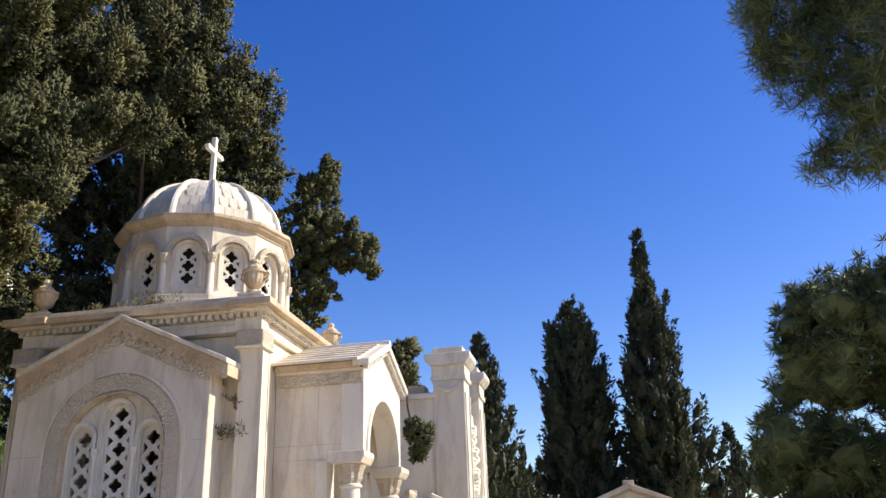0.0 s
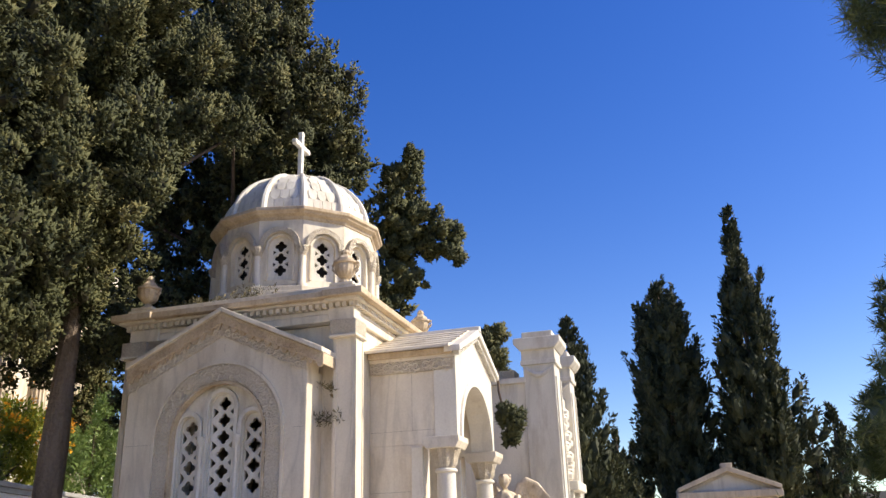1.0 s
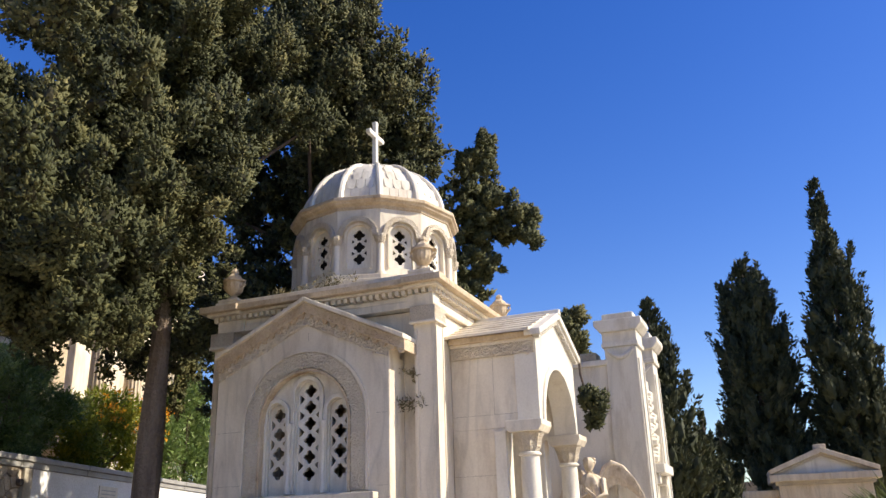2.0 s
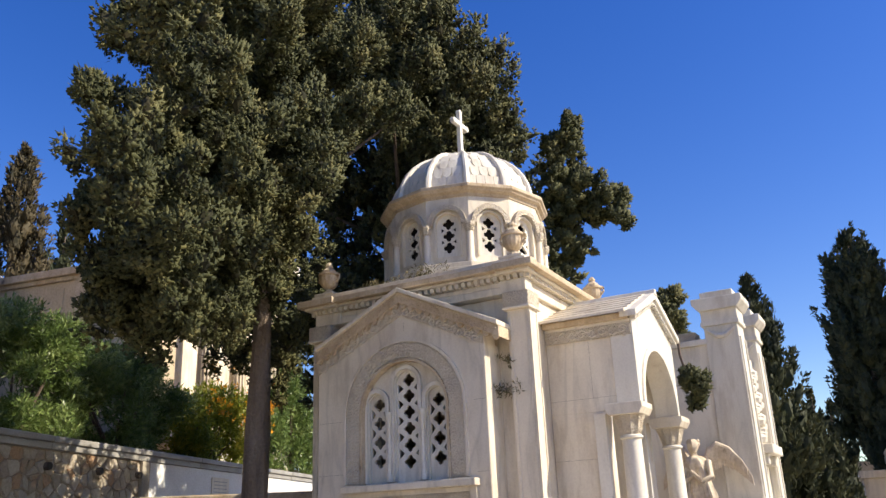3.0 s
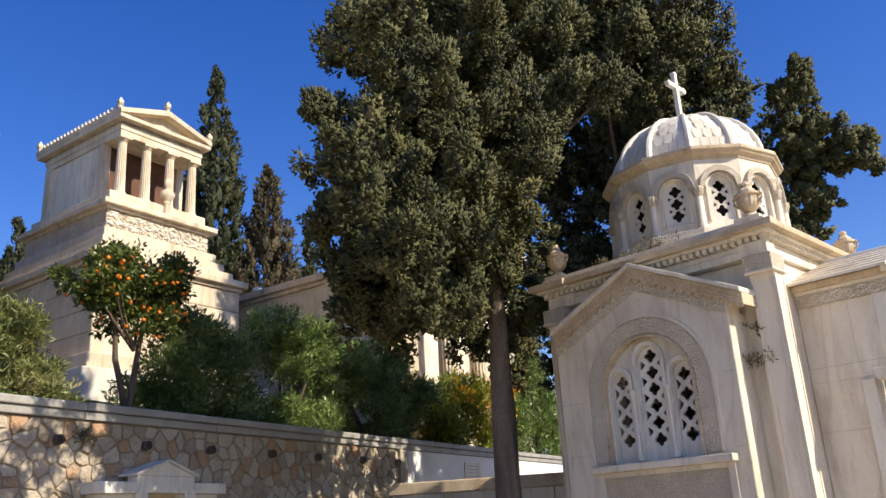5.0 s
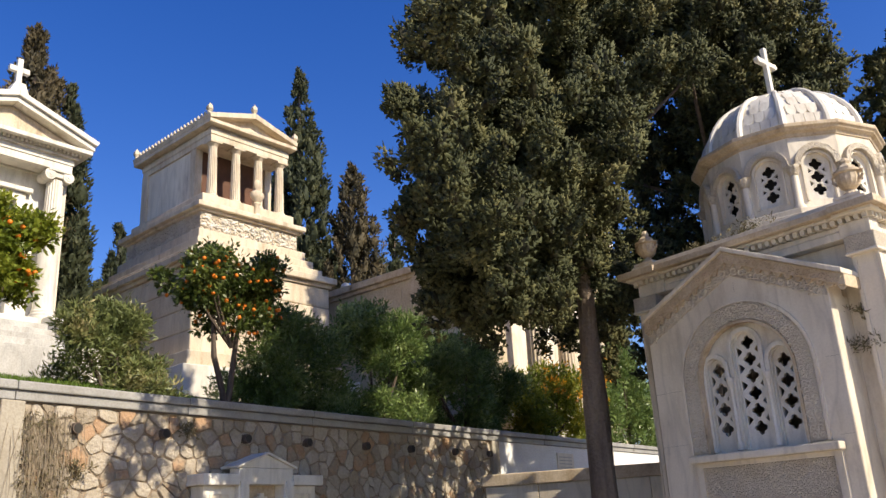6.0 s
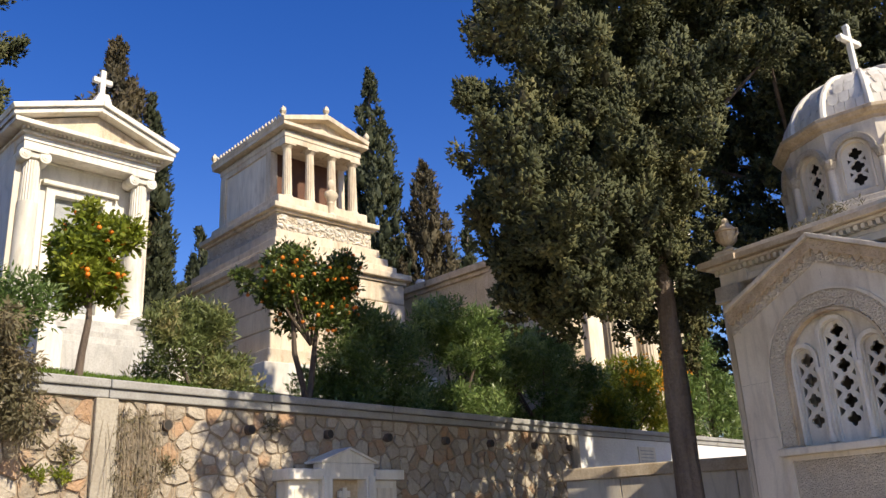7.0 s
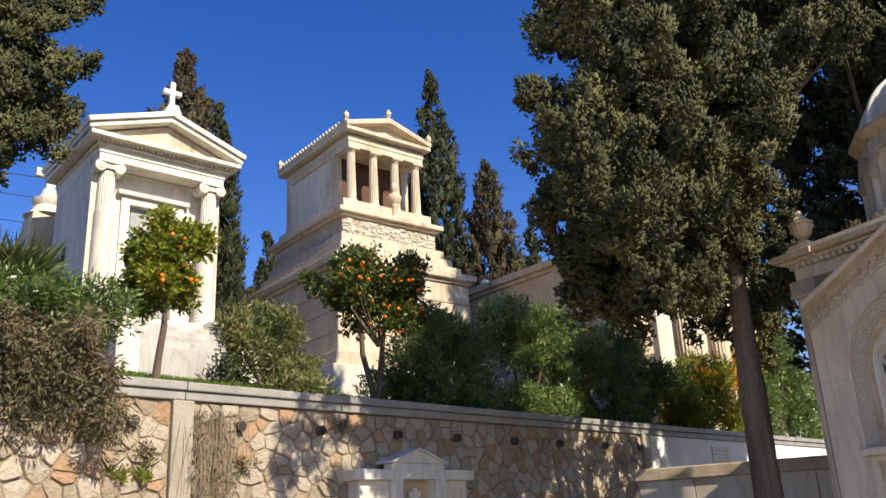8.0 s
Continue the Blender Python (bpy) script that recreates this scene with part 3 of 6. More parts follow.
    # the entablature steps forward over each corner pilaster
    for a, b in ((-1.675, -1.10), (1.19, 1.69)):
        for nm, z0, z1, e, m in (("bed_moulding", 4.418, 4.457, 1.64, MARBLE), ("cornice", 4.452, 4.535, 1.715, STAINED), ("frieze", 4.205, 4.365, 1.52, MARBLE)):
            k = 0.0 if nm == "cornice" else (0.075 if nm == "bed_moulding" else 0.17)
            part("corner_" + nm, boxes((a + (k if a < 0 else 0.0), b - (k if a > 0 else 0.0), -e, -e + 0.2, z0, z1)), m, CH, bevel=0.01)

    # west bay, seen past the corner
    wb = part("west_bay", prism(bmesh.new(), [(-0.95, 0.6), (0.95, 0.6), (0.95, 3.55), (0, 4.0), (-0.95, 3.55)], -1.70, -1.453, "x"), MARBLE, CH, bevel=0.01)
    for s in (-1, 1):
        part("eave", prism(bmesh.new(), [(0, 4.02), (s * 1.12, 3.52), (s * 1.12, 3.62), (0, 4.13)], -1.82, -1.45, "x"), STAINED, wb, bevel=0.01)

    # east porch
    px, pw = 2.48, 0.86
    for s in (-1, 1):
        y = (min(s * pw, s * (pw - 0.16)), max(s * pw, s * (pw - 0.16)))
        pwall = part("porch_wall", boxes((1.455, 2.12, *y, 0.45, 2.82), (1.455, px, *y, 2.82, 3.90)), MARBLE, CH, "marble slab wall of the porch", 0.006)
        part("frieze_band", boxes((1.46, px + 0.03, *((-pw - 0.034, -pw + 0.02) if s < 0 else (pw - 0.02, pw + 0.034)), 3.66, 3.80)), CARVED, pwall, "carved frieze strip")
        at, ln = line_path((1.5, s * (pw + 0.036), 3.73), (px, s * (pw + 0.036), 3.73))
        part("vine_relief", scrolls(bmesh.new(), at, ln, 0.058, 0.115, 9), MARBLE, pwall)
        part("string_course", boxes((1.46, px + 0.04, *((-pw - 0.05, -pw + 0.02) if s < 0 else (pw - 0.02, pw + 0.05)), 3.80, 3.835)), MARBLE, pwall)
        part("eave_moulding", boxes((1.46, px + 0.02, *((-pw - 0.1, -pw + 0.02) if s < 0 else (pw - 0.02, pw + 0.1)), 3.835, 3.91)), STAINED, pwall, bevel=0.01)
        part("pier", boxes((1.98, 2.118, *(((-pw - 0.05), -pw + 0.2) if s < 0 else (pw - 0.2, pw + 0.05)), 0.45, 2.79)), MARBLE_W, pwall, bevel=0.008)
        # column
        cy = s * 0.87
        col = part("column", lathe(bmesh.new(), [(0.122, 0.75), (0.12, 1.2), (0.105, 2.48)], 24, (2.38, cy, 0)), MARBLE_W, CH, "smooth marble column shaft", smooth=True)
        part("column_base", lathe(bmesh.new(), [(0.2, 0.45), (0.2, 0.55), (0.185, 0.58), (0.19, 0.63), (0.16, 0.68), (0.165, 0.72), (0.145, 0.75)], 24, (2.38, cy, 0)), MARBLE_W, col, smooth=True)
        part("astragal", lathe(bmesh.new(), [(0.108, 2.48), (0.128, 2.495), (0.128, 2.515), (0.11, 2.53)], 24, (2.38, cy, 0)), MARBLE_W, col, smooth=True)
        bm = bmesh.new()
        lathe(bm, [(0.11, 2.53), (0.135, 2.58), (0.15, 2.65), (0.185, 2.74)], 20, (2.38, cy, 0), flute=0.10)
        part("capital", bm, CARVED, col, "basket-carved capital")
        part("impost", prism(bmesh.new(), [(-0.175, 2.70), (0.175, 2.70), (0.215, 2.77), (0.215, 2.83), (-0.215, 2.83), (-0.215, 2.77)], cy - 0.205, cy + 0.205, "y", pose(2.38, 0, 0.04)), MARBLE, col, bevel=0.008)
    # arched front and pediment; the plate is drawn facing south and turned east
    turn = pose(0, 0, 0, 0, 0, 90)
    fr = [(-pw - 0.02, 2.875), (-0.70, 2.875)] + [(0.70 * math.cos(math.pi - math.pi * i / 18), 2.88 + 0.70 * math.sin(math.pi * i / 18)) for i in range(19)] + [(0.70, 2.875), (pw + 0.02, 2.875), (pw + 0.02, 3.89), (0, 4.26), (-pw - 0.02, 3.89)]
    part("porch_front", plate([fr], -px - 0.05, -px + 0.22, turn), MARBLE_W, CH, "arched marble front of the porch", 0.008)
    part("porch_archivolt", plate([arch_band(0, 0.70, 0.78, 2.88, 2.885)], -px - 0.075, -px - 0.04, turn), MARBLE_W, CH, bevel=0.006)
    for s in (-1, 1):
        k = part("pediment_cornice", prism(bmesh.new(), [(0, 4.24), (s * 0.975, 3.845), (s * 0.975, 3.92), (0, 4.335)], -px - 0.14, -px + 0.06, "y", turn), MARBLE_W, CH, bevel=0.008)
        for i in range(16):
            u = (i + 0.5) / 16 * 0.92
            z = 4.23 - u * 0.41
            part("dentil", box(bmesh.new(), s * u - 0.016, s * u + 0.016, -px - 0.11, -px - 0.05, z - 0.045, z, turn), MARBLE_W, k)
        # roof of overlapping slabs
        for i in range(6):
            a, b = i / 6 * 1.02, (i + 1) / 6 * 1.02 + 0.02
            za, zb = 4.325 - a * 0.41, 4.325 - b * 0.41
            part("roof_slab", prism(bmesh.new(), [(s * a, za - 0.03), (s * b, zb - 0.005), (s * b, zb + 0.03), (s * a, za + 0.012)], -px - 0.02, -1.2, "y", turn), MARBLE, k)
    part("ridge_tile", prism(bmesh.new(), [(-0.06, 4.295), (0.06, 4.295), (0.03, 4.37), (-0.03, 4.37)], -px - 0.15, -1.2, "y", turn), MARBLE_W, CH, bevel=0.01)
    part("porch_floor", boxes((1.76, 2.75, -1.15, 1.15, 0, 0.45), (2.75, 3.05, -1.15, 1.15, 0, 0.3), (3.05, 3.35, -1.15, 1.15, 0, 0.15)), MARBLE_G, CH, "worn marble steps", 0.01)
    part("porch_vault", prism(bmesh.new(), [(-0.7, 3.6), (0.7, 3.6), (0.7, 3.66), (-0.7, 3.66)], -px + 0.22, -1.46, "y", turn), MARBLE, CH)
    d = part("chapel_door", boxes((1.30, 1.36, -0.55, 0.55, 0.64, 3.0)), IRON, CH, "dark iron door inside the porch")

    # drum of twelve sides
    # solid cylinder behind the screens, its blackness painted in place of shade
    part("drum_core", lathe(bmesh.new(), [(0.92, 4.7), (0.92, 5.85)], 12), UNLIT, CH, "solid core painted dark for the drum's unlit inside")
    half = 1.105 * math.sin(math.pi / 12)
    ap = 1.105 * math.cos(math.pi / 12)
    for i in range(12):
        m = pose(0, 0, 0, 0, 0, 30 * i + 15)
        loops = [[(-half, 4.86), (half, 4.86), (half, 5.82), (-half, 5.82)], arch_loop(0, 0.158, 4.98, 5.42, 10)[::-1]]
        pnl = part("drum_panel", plate(loops, -ap - 0.005, -ap + 0.07, m), MARBLE, CH)
        q = 0.08
        scr = [arch_loop(0, 0.165, 4.97, 5.42, 10)]
        for zz in (5.115, 5.28, 5.445):
            scr.append(quatrefoil(0, zz, q))
            if zz < 5.3:
                for s in (-1, 1):
                    scr.append([(s * 0.055, zz + 0.083), (s * 0.10, zz + 0.05), (s * 0.10, zz + 0.115)])
        part("drum_screen", plate(scr, -ap + 0.03, -ap + 0.06, m), MARBLE_W, pnl, "white pierced window screen")
        part("drum_arch", plate([arch_band(0, 0.195, 0.268, 5.41, 5.42, 12)], -ap - 0.075, -ap - 0.008, m), CARVED, pnl, bevel=0.005)
        part("drum_arch_ring", plate([arch_band(0, 0.158, 0.185, 4.97, 5.42, 12)], -ap - 0.03, -ap - 0.006, m), MARBLE, pnl)
        a = radians(30 * i)
        c = (1.125 * math.cos(a), 1.125 * math.sin(a), 0)
        cl = part("drum_column", lathe(bmesh.new(), [(0.07, 4.86), (0.07, 4.90), (0.05, 4.93), (0.045, 5.29)], 12, c), MARBLE, CH, smooth=True)
        part("capital", lathe(bmesh.new(), [(0.047, 5.29), (0.06, 5.31), (0.085, 5.38), (0.085, 5.42)], 8, c), CARVED, cl, bevel=0.004)
    part("drum_cornice", lathe(bmesh.new(), [(1.0, 5.80), (1.125, 5.80), (1.135, 5.84), (1.185, 5.865), (1.19, 5.885), (1.22, 5.905), (1.22, 5.95), (1.15, 5.98), (0.9, 6.01)], 12), STAINED, CH, "moulded twelve-sided cornice", 0.006)
    # dome: webs with ribs between
    R, zb, hgt = 1.03, 5.96, 0.86
    for i in range(12):
        a0, a1 = radians(30 * i), radians(30 * i + 30)
        bm = bmesh.new()
        rows = []
        nr = 10
        for k in range(nr + 1):
            th = (k / nr) * radians(86)
            r, z = R * math.cos(th), zb + hgt * math.sin(th)
            row = []
            for j in range(4):
                u = j / 3
                p = Vector((r * math.cos(a0), r * math.sin(a0), z)).lerp(Vector((r * math.cos(a1), r * math.sin(a1), z)), u)
                row.append(bm.verts.new(p))
            rows.append(row)
        for k in range(nr):
            for j in range(3):
                bm.faces.new((rows[k][j], rows[k][j + 1], rows[k + 1][j + 1], rows[k + 1][j]))
        web = part("dome_web", bm, MARBLE_W, CH, smooth=True)
        # rows of scale tiles
        bm = bmesh.new()
        am = (a0 + a1) / 2
        for k in range(7):
            th = radians(6 + k * 11)
            wr = 2 * R * math.cos(th) * math.sin(radians(15))
            cnt = max(1, int(round(wr / 0.125)) - (1 if k % 2 else 0))
            for j in range(cnt):
                x = (j - (cnt - 1) / 2) * 0.125
                if abs(x) > wr / 2 - 0.07:
                    continue
                rr, z = R * math.cos(th) * math.cos(radians(15)) + 0.004, zb + hgt * math.sin(th)
                mm = pose(0, 0, 0, 0, 0, math.degrees(am)) @ Matrix.Translation((rr, x, z)) @ pose(0, 0, 0, 0, -math.degrees(th) * 0.98, 0)
                pts = [(0.06 * math.cos(t), 0.07 * math.sin(t)) for t in [math.pi * (1 + q / 6) for q in range(7)]] + [(0.06, 0.1), (-0.06, 0.1)]
                prism(bm, pts, -0.012, 0.009, "x", mm)
        part("scale_tiles", bm, MARBLE_W, web, "rounded scale tiles")
        bm = bmesh.new()
        pts, ra = [], []
        for k in range(12):
            th = (k / 11) * radians(87)
            pts.append((R * 1.015 * math.cos(th) * math.cos(a0), R * 1.015 * math.cos(th) * math.sin(a0), zb + hgt * 1.01 * math.sin(th)))
            ra.append(0.05 - 0.022 * k / 11)
        part("dome_rib", tube(bm, pts, ra, 8), MARBLE_W, CH, smooth=True)
    part("finial", lathe(bmesh.new(), [(0.17, 6.78), (0.15, 6.84), (0.08, 6.89), (0.055, 6.94)], 16), MARBLE_W, CH, smooth=True)
    bm = boxes((-0.034, 0.034, -0.038, 0.038, 6.86, 7.62), (-0.034, 0.034, -0.2, -0.038, 7.38, 7.455), (-0.034, 0.034, 0.038, 0.2, 7.38, 7.455))
    for cy, cz in ((-0.2, 7.417), (0.2, 7.417), (0, 7.62)):
        lathe(bm, [(0.048, -0.036), (0.048, 0.036)], 8, (0, 0, 0), Matrix.Translation((0, cy, cz)) @ pose(0, 0, 0, 0, 90, 0))
    part("dome_cross", bm, MARBLE_W, CH, "white marble cross", 0.01)
    # corner urns
    for sx in (-1, 1):
        for sy in (-1, 1):
            c = (sx * 1.36, sy * 1.42, 0)
            u = part("urn", lathe(bmesh.new(), [(0.09, 4.66), (0.085, 4.69), (0.042, 4.715), (0.042, 4.735), (0.075, 4.75), (0.115, 4.80), (0.128, 4.86), (0.125, 4.91)], 28, c, flute=0.07), STAINED, CH, "carved stone urn darkened by weather", smooth=True)
            part("urn_rim", lathe(bmesh.new(), [(0.125, 4.91), (0.145, 4.92), (0.145, 4.945), (0.11, 4.955)], 20, c), STAINED, u, smooth=True)
            part("urn_lid", lathe(bmesh.new(), [(0.105, 4.955), (0.10, 4.985), (0.06, 5.02), (0.045, 5.035), (0.055, 5.06), (0.035, 5.095), (0.01, 5.11)], 14, c, flute=0.1), STAINED, u)
            for k in (-1, 1):
                part("urn_handle", tube(bmesh.new(), [(c[0] + k * 0.12, c[1], 4.82), (c[0] + k * 0.165, c[1], 4.87), (c[0] + k * 0.165, c[1], 4.92), (c[0] + k * 0.13, c[1], 4.94)], [0.016] * 4, 6), STAINED, u)
            part("urn_pedestal", boxes((c[0] - 0.15, c[0] + 0.15, c[1] - 0.13, c[1] + 0.13, 4.62, 4.66)), MARBLE, u, bevel=0.008)


build_chapel()
JOINT = material("joint_dirt", (0.36, 0.31, 0.25), (0.26, 0.22, 0.17), 6, 0.95, 0.3)
for a in ((-1.25, -0.85, -1.7607, -1.759, 2.90, 2.903), (0.90, 1.04, -1.7607, -1.759, 2.98, 2.983), (-1.25, -0.83, -1.7607, -1.759, 2.28, 2.283), (0.9, 1.04, -1.7607, -1.759, 2.2, 2.203), (0.0, 0.003, -1.7607, -1.759, 3.9, 4.0),
                             (1.46, 2.46, -0.8607, -0.859, 2.98, 2.983), (1.98, 1.983, -0.8607, -0.859, 2.983, 3.65), (1.46, 1.97, -0.8607, -0.859, 2.3, 2.303), (1.46, 1.97, -0.8607, -0.859, 1.6, 1.603)):
    part("slab_joint", boxes(a), JOINT, CH)


# ---- retaining wall ----
RW = thing("retaining_wall", WALL_M, "rubble stone retaining wall with a grey marble coping", "wall", kind="structure")
RW_X0, RW_X1 = -9.0, 27.0


def wall_frame():
    part("wall_core", boxes((RW_X0, 13.85, 0.0, 0.5, 0, 2.995)), MORTAR, RW, "brown mortar bed")
    part("limewashed_wall", boxes((13.853, RW_X1, -0.03, 0.5, 0, 2.995)), PLASTER, RW, "whitewashed plaster wall", 0.01)
    x = RW_X0
    rng = random.Random(4)
    while x < RW_X1:
        w = 2.1 + 0.3 * rng.random()
        j = 0.006 * rng.random()
        c = part("coping_stone", boxes((x, x + w - 0.008, -0.09 - j, 0.42, 3.10 + j, 3.195 + j)), MARBLE_G, RW, bevel=0.015)
        part("coping_fillet", boxes((x, x + w - 0.008, -0.055 - j, 0.40, 3.0, 3.098)), MARBLE_G, c, bevel=0.012)
        x += w
    part("cement_strip", boxes((4.33, 4.58, -0.065, 0.0, 0, 2.995)), CEMENT, RW, "cement pilaster strip", 0.012)
    part("cement_strip", boxes((13.60, 13.85, -0.065, 0.0, 0, 2.995)), CEMENT, RW, "cement pilaster strip", 0.012)
    for i in range(-2, 9):
        x = 3.93 + 1.2 * i + (0.03 if i % 2 else -0.04)
        ring = bmesh.new()
        lathe(ring, [(0.06, -0.02), (0.06, 0.10)], 14, (0, 0, 0), Matrix.Translation((x, 0, 2.75)) @ pose(0, 0, 0, 90, 0, 0))
        d = part("drain_pipe", ring, BARK2, RW, "short rusty drain pipe", smooth=True)
        part("pipe_mouth", lathe(bmesh.new(), [(0.049, 0.098), (0.049, 0.104)], 12, (0, 0, 0), Matrix.Translation((x, 0, 2.75)) @ pose(0, 0, 0, 90, 0, 0)), UNLIT, d)
    part("wall_plaque", boxes((16.2, 16.95, -0.055, -0.03, 2.5, 2.86)), MARBLE, RW, "small marble plaque with worn lines", 0.006)
    for k in range(4):
        part("plaque_line", boxes((16.28, 16.85, -0.058, -0.0545, 2.56 + 0.07 * k, 2.575 + 0.07 * k)), MARBLE_G, RW)


wall_frame()

# gravestone against the wall
GS = thing("aedicule_tomb", WALL_M @ pose(7.68, -0.22, 0), "pale marble tomb aedicule with pediment and niche", "tomb")
part("niche_block", plate([[(-0.46, 0), (0.46, 0), (0.46, 2.36), (-0.46, 2.36)], [(-0.29, 0.9), (-0.29, 2.16), (0.31, 2.16), (0.31, 0.9)]], -0.10, 0.08), MARBLE_W, GS, "niche surround", 0.008)
part("niche_back", boxes((-0.34, 0.34, 0.08, 0.12, 0.85, 2.25)), STAINED, GS)
pd = part("pediment", prism(bmesh.new(), [(-0.49, 2.362), (0.49, 2.362), (0, 2.53)], -0.10, 0.18), MARBLE_W, GS, bevel=0.006)
for s in (-1, 1):
    part("raking_edge", prism(bmesh.new(), [(0, 2.532), (s * 0.50, 2.358), (s * 0.51, 2.385), (0, 2.562)], -0.135, 0.2), MARBLE_W, pd, bevel=0.005)
    w_ = part("wing", boxes((min(s * 0.462, s * 0.95), max(s * 0.462, s * 0.95), -0.03, 0.2, 0, 2.15)), MARBLE_W, GS, bevel=0.008)
    part("wing_coping", boxes((min(s * 0.462, s * 1.02), max(s * 0.462, s * 1.02), -0.12, 0.21, 2.152, 2.285)), MARBLE_W, w_, bevel=0.012)
    part("wing_panel", boxes((min(s * 0.56, s * 0.86), max(s * 0.56, s * 0.86), -0.042, -0.03, 0.9, 2.05)), MARBLE, w_, bevel=0.006)
    part("niche_pilaster", boxes((min(s * 0.33, s * 0.45), max(s * 0.33, s * 0.45), -0.125, -0.10, 0.6, 2.2)), MARBLE_W, GS)
part("niche_cross", boxes((-0.03, 0.05, 0.0, 0.05, 1.45, 2.06), (-0.09, -0.03, 0.0, 0.05, 1.94, 2.02), (0.05, 0.11, 0.0, 0.05, 1.94, 2.02)), MARBLE_W, GS, "small white cross", 0.008)

# low marble enclosure beside the tree
LW = thing("marble_enclosure", pose(-9.15, 11.3, 0, 0, 0, 22), "low pale marble slab enclosure with stained coping", "grave enclosure")
for k in range(4):
    part("slab", boxes((0.9 * k, 0.9 * k + 0.89, 0, 0.18, 0, 2.1)), MARBLE, LW, bevel=0.01)
part("enclosure_coping", boxes((-0.05, 3.65, -0.05, 0.25, 2.1, 2.3)), STAINED, LW, bevel=0.02)


# ---- temples on the terrace ----
def fluted(h, r0, r1, n=40):
    prof = [(r0 + (r1 - r0) * k / 6, h * k / 6) for k in range(7)]
    return lathe(bmesh.new(), prof, n, flute=0.09)


def volute(bm, cx, cz, y0, y1, r):
    for rr, d in ((r, 0), (r * 0.62, 0.012), (r * 0.28, 0.024)):
        lathe(bm, [(rr, y0 - d), (rr, y1 + d)], 18, (0, 0, 0), Matrix.Translation((cx, 0, cz)) @ pose(0, 0, 0, -90, 0, 0))


T1 = thing("ionic_tomb_temple", pose(-15.64, 5.72, -0.1, 0, 0, 91) @ Matrix.Translation((-0.24, 0, 0)) @ Matrix.Diagonal((0.95, 1, 1, 1)), "white marble tomb temple with two ionic columns", "mausoleum")


def build_t1():
    g = 4.2
    part("podium", boxes((-1.5, 1.5, -0.32, 2.35, g, 5.62)), MARBLE_W, T1, "marble podium", 0.01)
    for k in range(5):
        z = 5.62 - 0.17 * (k + 1)
        part("step", boxes((-0.95, 0.95, -0.32 - 0.3 * (k + 1), -0.322 - 0.3 * k, g, z)), STEPS, T1, bevel=0.008)
    for s in (-1, 1):
        x = (min(s * 0.952, s * 1.35), max(s * 0.952, s * 1.35))
        part("stair_cheek", prism(bmesh.new(), [(-0.324, g), (-0.324, 5.62), (-0.6, 5.62), (-1.95, 4.85), (-1.95, g)], *x, "x"), MARBLE_W, T1, bevel=0.01)
    # cella, open porch in front
    part("cella_wall", boxes((-1.38, 1.38, 2.10, 2.30, 5.62, 8.62), (-1.38, -1.18, 0.05, 2.10, 5.62, 8.62), (1.18, 1.38, 0.05, 2.10, 5.62, 8.62)), MARBLE, T1, bevel=0.008)
    part("front_wall", plate([[(-1.18, 5.62), (1.18, 5.62), (1.18, 8.62), (-1.18, 8.62)], [(-0.52, 5.66), (-0.52, 8.0), (0.46, 8.0), (0.46, 5.66)]], 0.26, 0.44), MARBLE_W, T1)
    fr = part("door_surround", plate([[(-0.70, 5.62), (0.64, 5.62), (0.64, 8.16), (-0.70, 8.16)], [(-0.52, 5.63), (-0.52, 8.0), (0.46, 8.0), (0.46, 5.63)]], 0.20, 0.258), MARBLE_W, T1, bevel=0.01)
    part("door_cornice", boxes((-0.80, 0.74, 0.12, 0.258, 8.17, 8.26)), MARBLE_W, fr, bevel=0.012)
    dr = part("double_door", boxes((-0.52, -0.035, 0.35, 0.41, 5.66, 8.0), (-0.025, 0.46, 0.35, 0.41, 5.66, 8.0)), DOOR, T1, "grey panelled double door", 0.008)
    for x in (-0.45, 0.04):
        for z0, z1 in ((5.8, 6.6), (6.7, 7.3), (7.4, 7.9)):
            part("door_panel", boxes((x, x + 0.35, 0.33, 0.352, z0, z1)), DOOR, dr, bevel=0.01)
    part("window_slot", boxes((-1.385, -1.375, 1.3, 1.55, 6.5, 7.3)), UNLIT, T1, "narrow dark side window")
    for s in (-1, 1):
        base = Matrix.Translation((s * 1.1, 0.0, 5.62))
        col = part("column", fluted(2.62, 0.19, 0.16), MARBLE_W, T1, "fluted ionic column")
        col.matrix_local = base @ Matrix.Translation((0, 0, 0.22))
        b = part("column_base", lathe(bmesh.new(), [(0.25, -0.22), (0.25, -0.14), (0.235, -0.13), (0.245, -0.09), (0.205, -0.06), (0.215, -0.02), (0.195, 0.0)], 28), MARBLE_W, col, smooth=True)
        # the lower drum stands smooth
        part("column_drum", lathe(bmesh.new(), [(0.195, 0.0), (0.187, 1.80)], 28), MARBLE_W, col, smooth=True)
        part("capital_cushion", boxes((-0.2, 0.2, -0.17, 0.17, 2.66, 2.77)), MARBLE_W, col, bevel=0.01)
        for vx in (-0.19, 0.19):
            bm = bmesh.new()
            volute(bm, vx, 2.70, -0.19, 0.19, 0.115)
            part("volute", bm, MARBLE_W, col, "scrolled ionic volute", 0.004)
        part("abacus", boxes((-0.24, 0.24, -0.21, 0.21, 2.77, 2.81)), MARBLE_W, col, bevel=0.01)
    part("architrave", boxes((-1.34, 1.34, -0.2, 0.2, 8.65, 8.80), (-1.36, 1.36, -0.22, 0.22, 8.80, 8.92), (-1.385, 1.385, 0.22, 2.31, 8.62, 8.92)), MARBLE_W, T1, bevel=0.006)
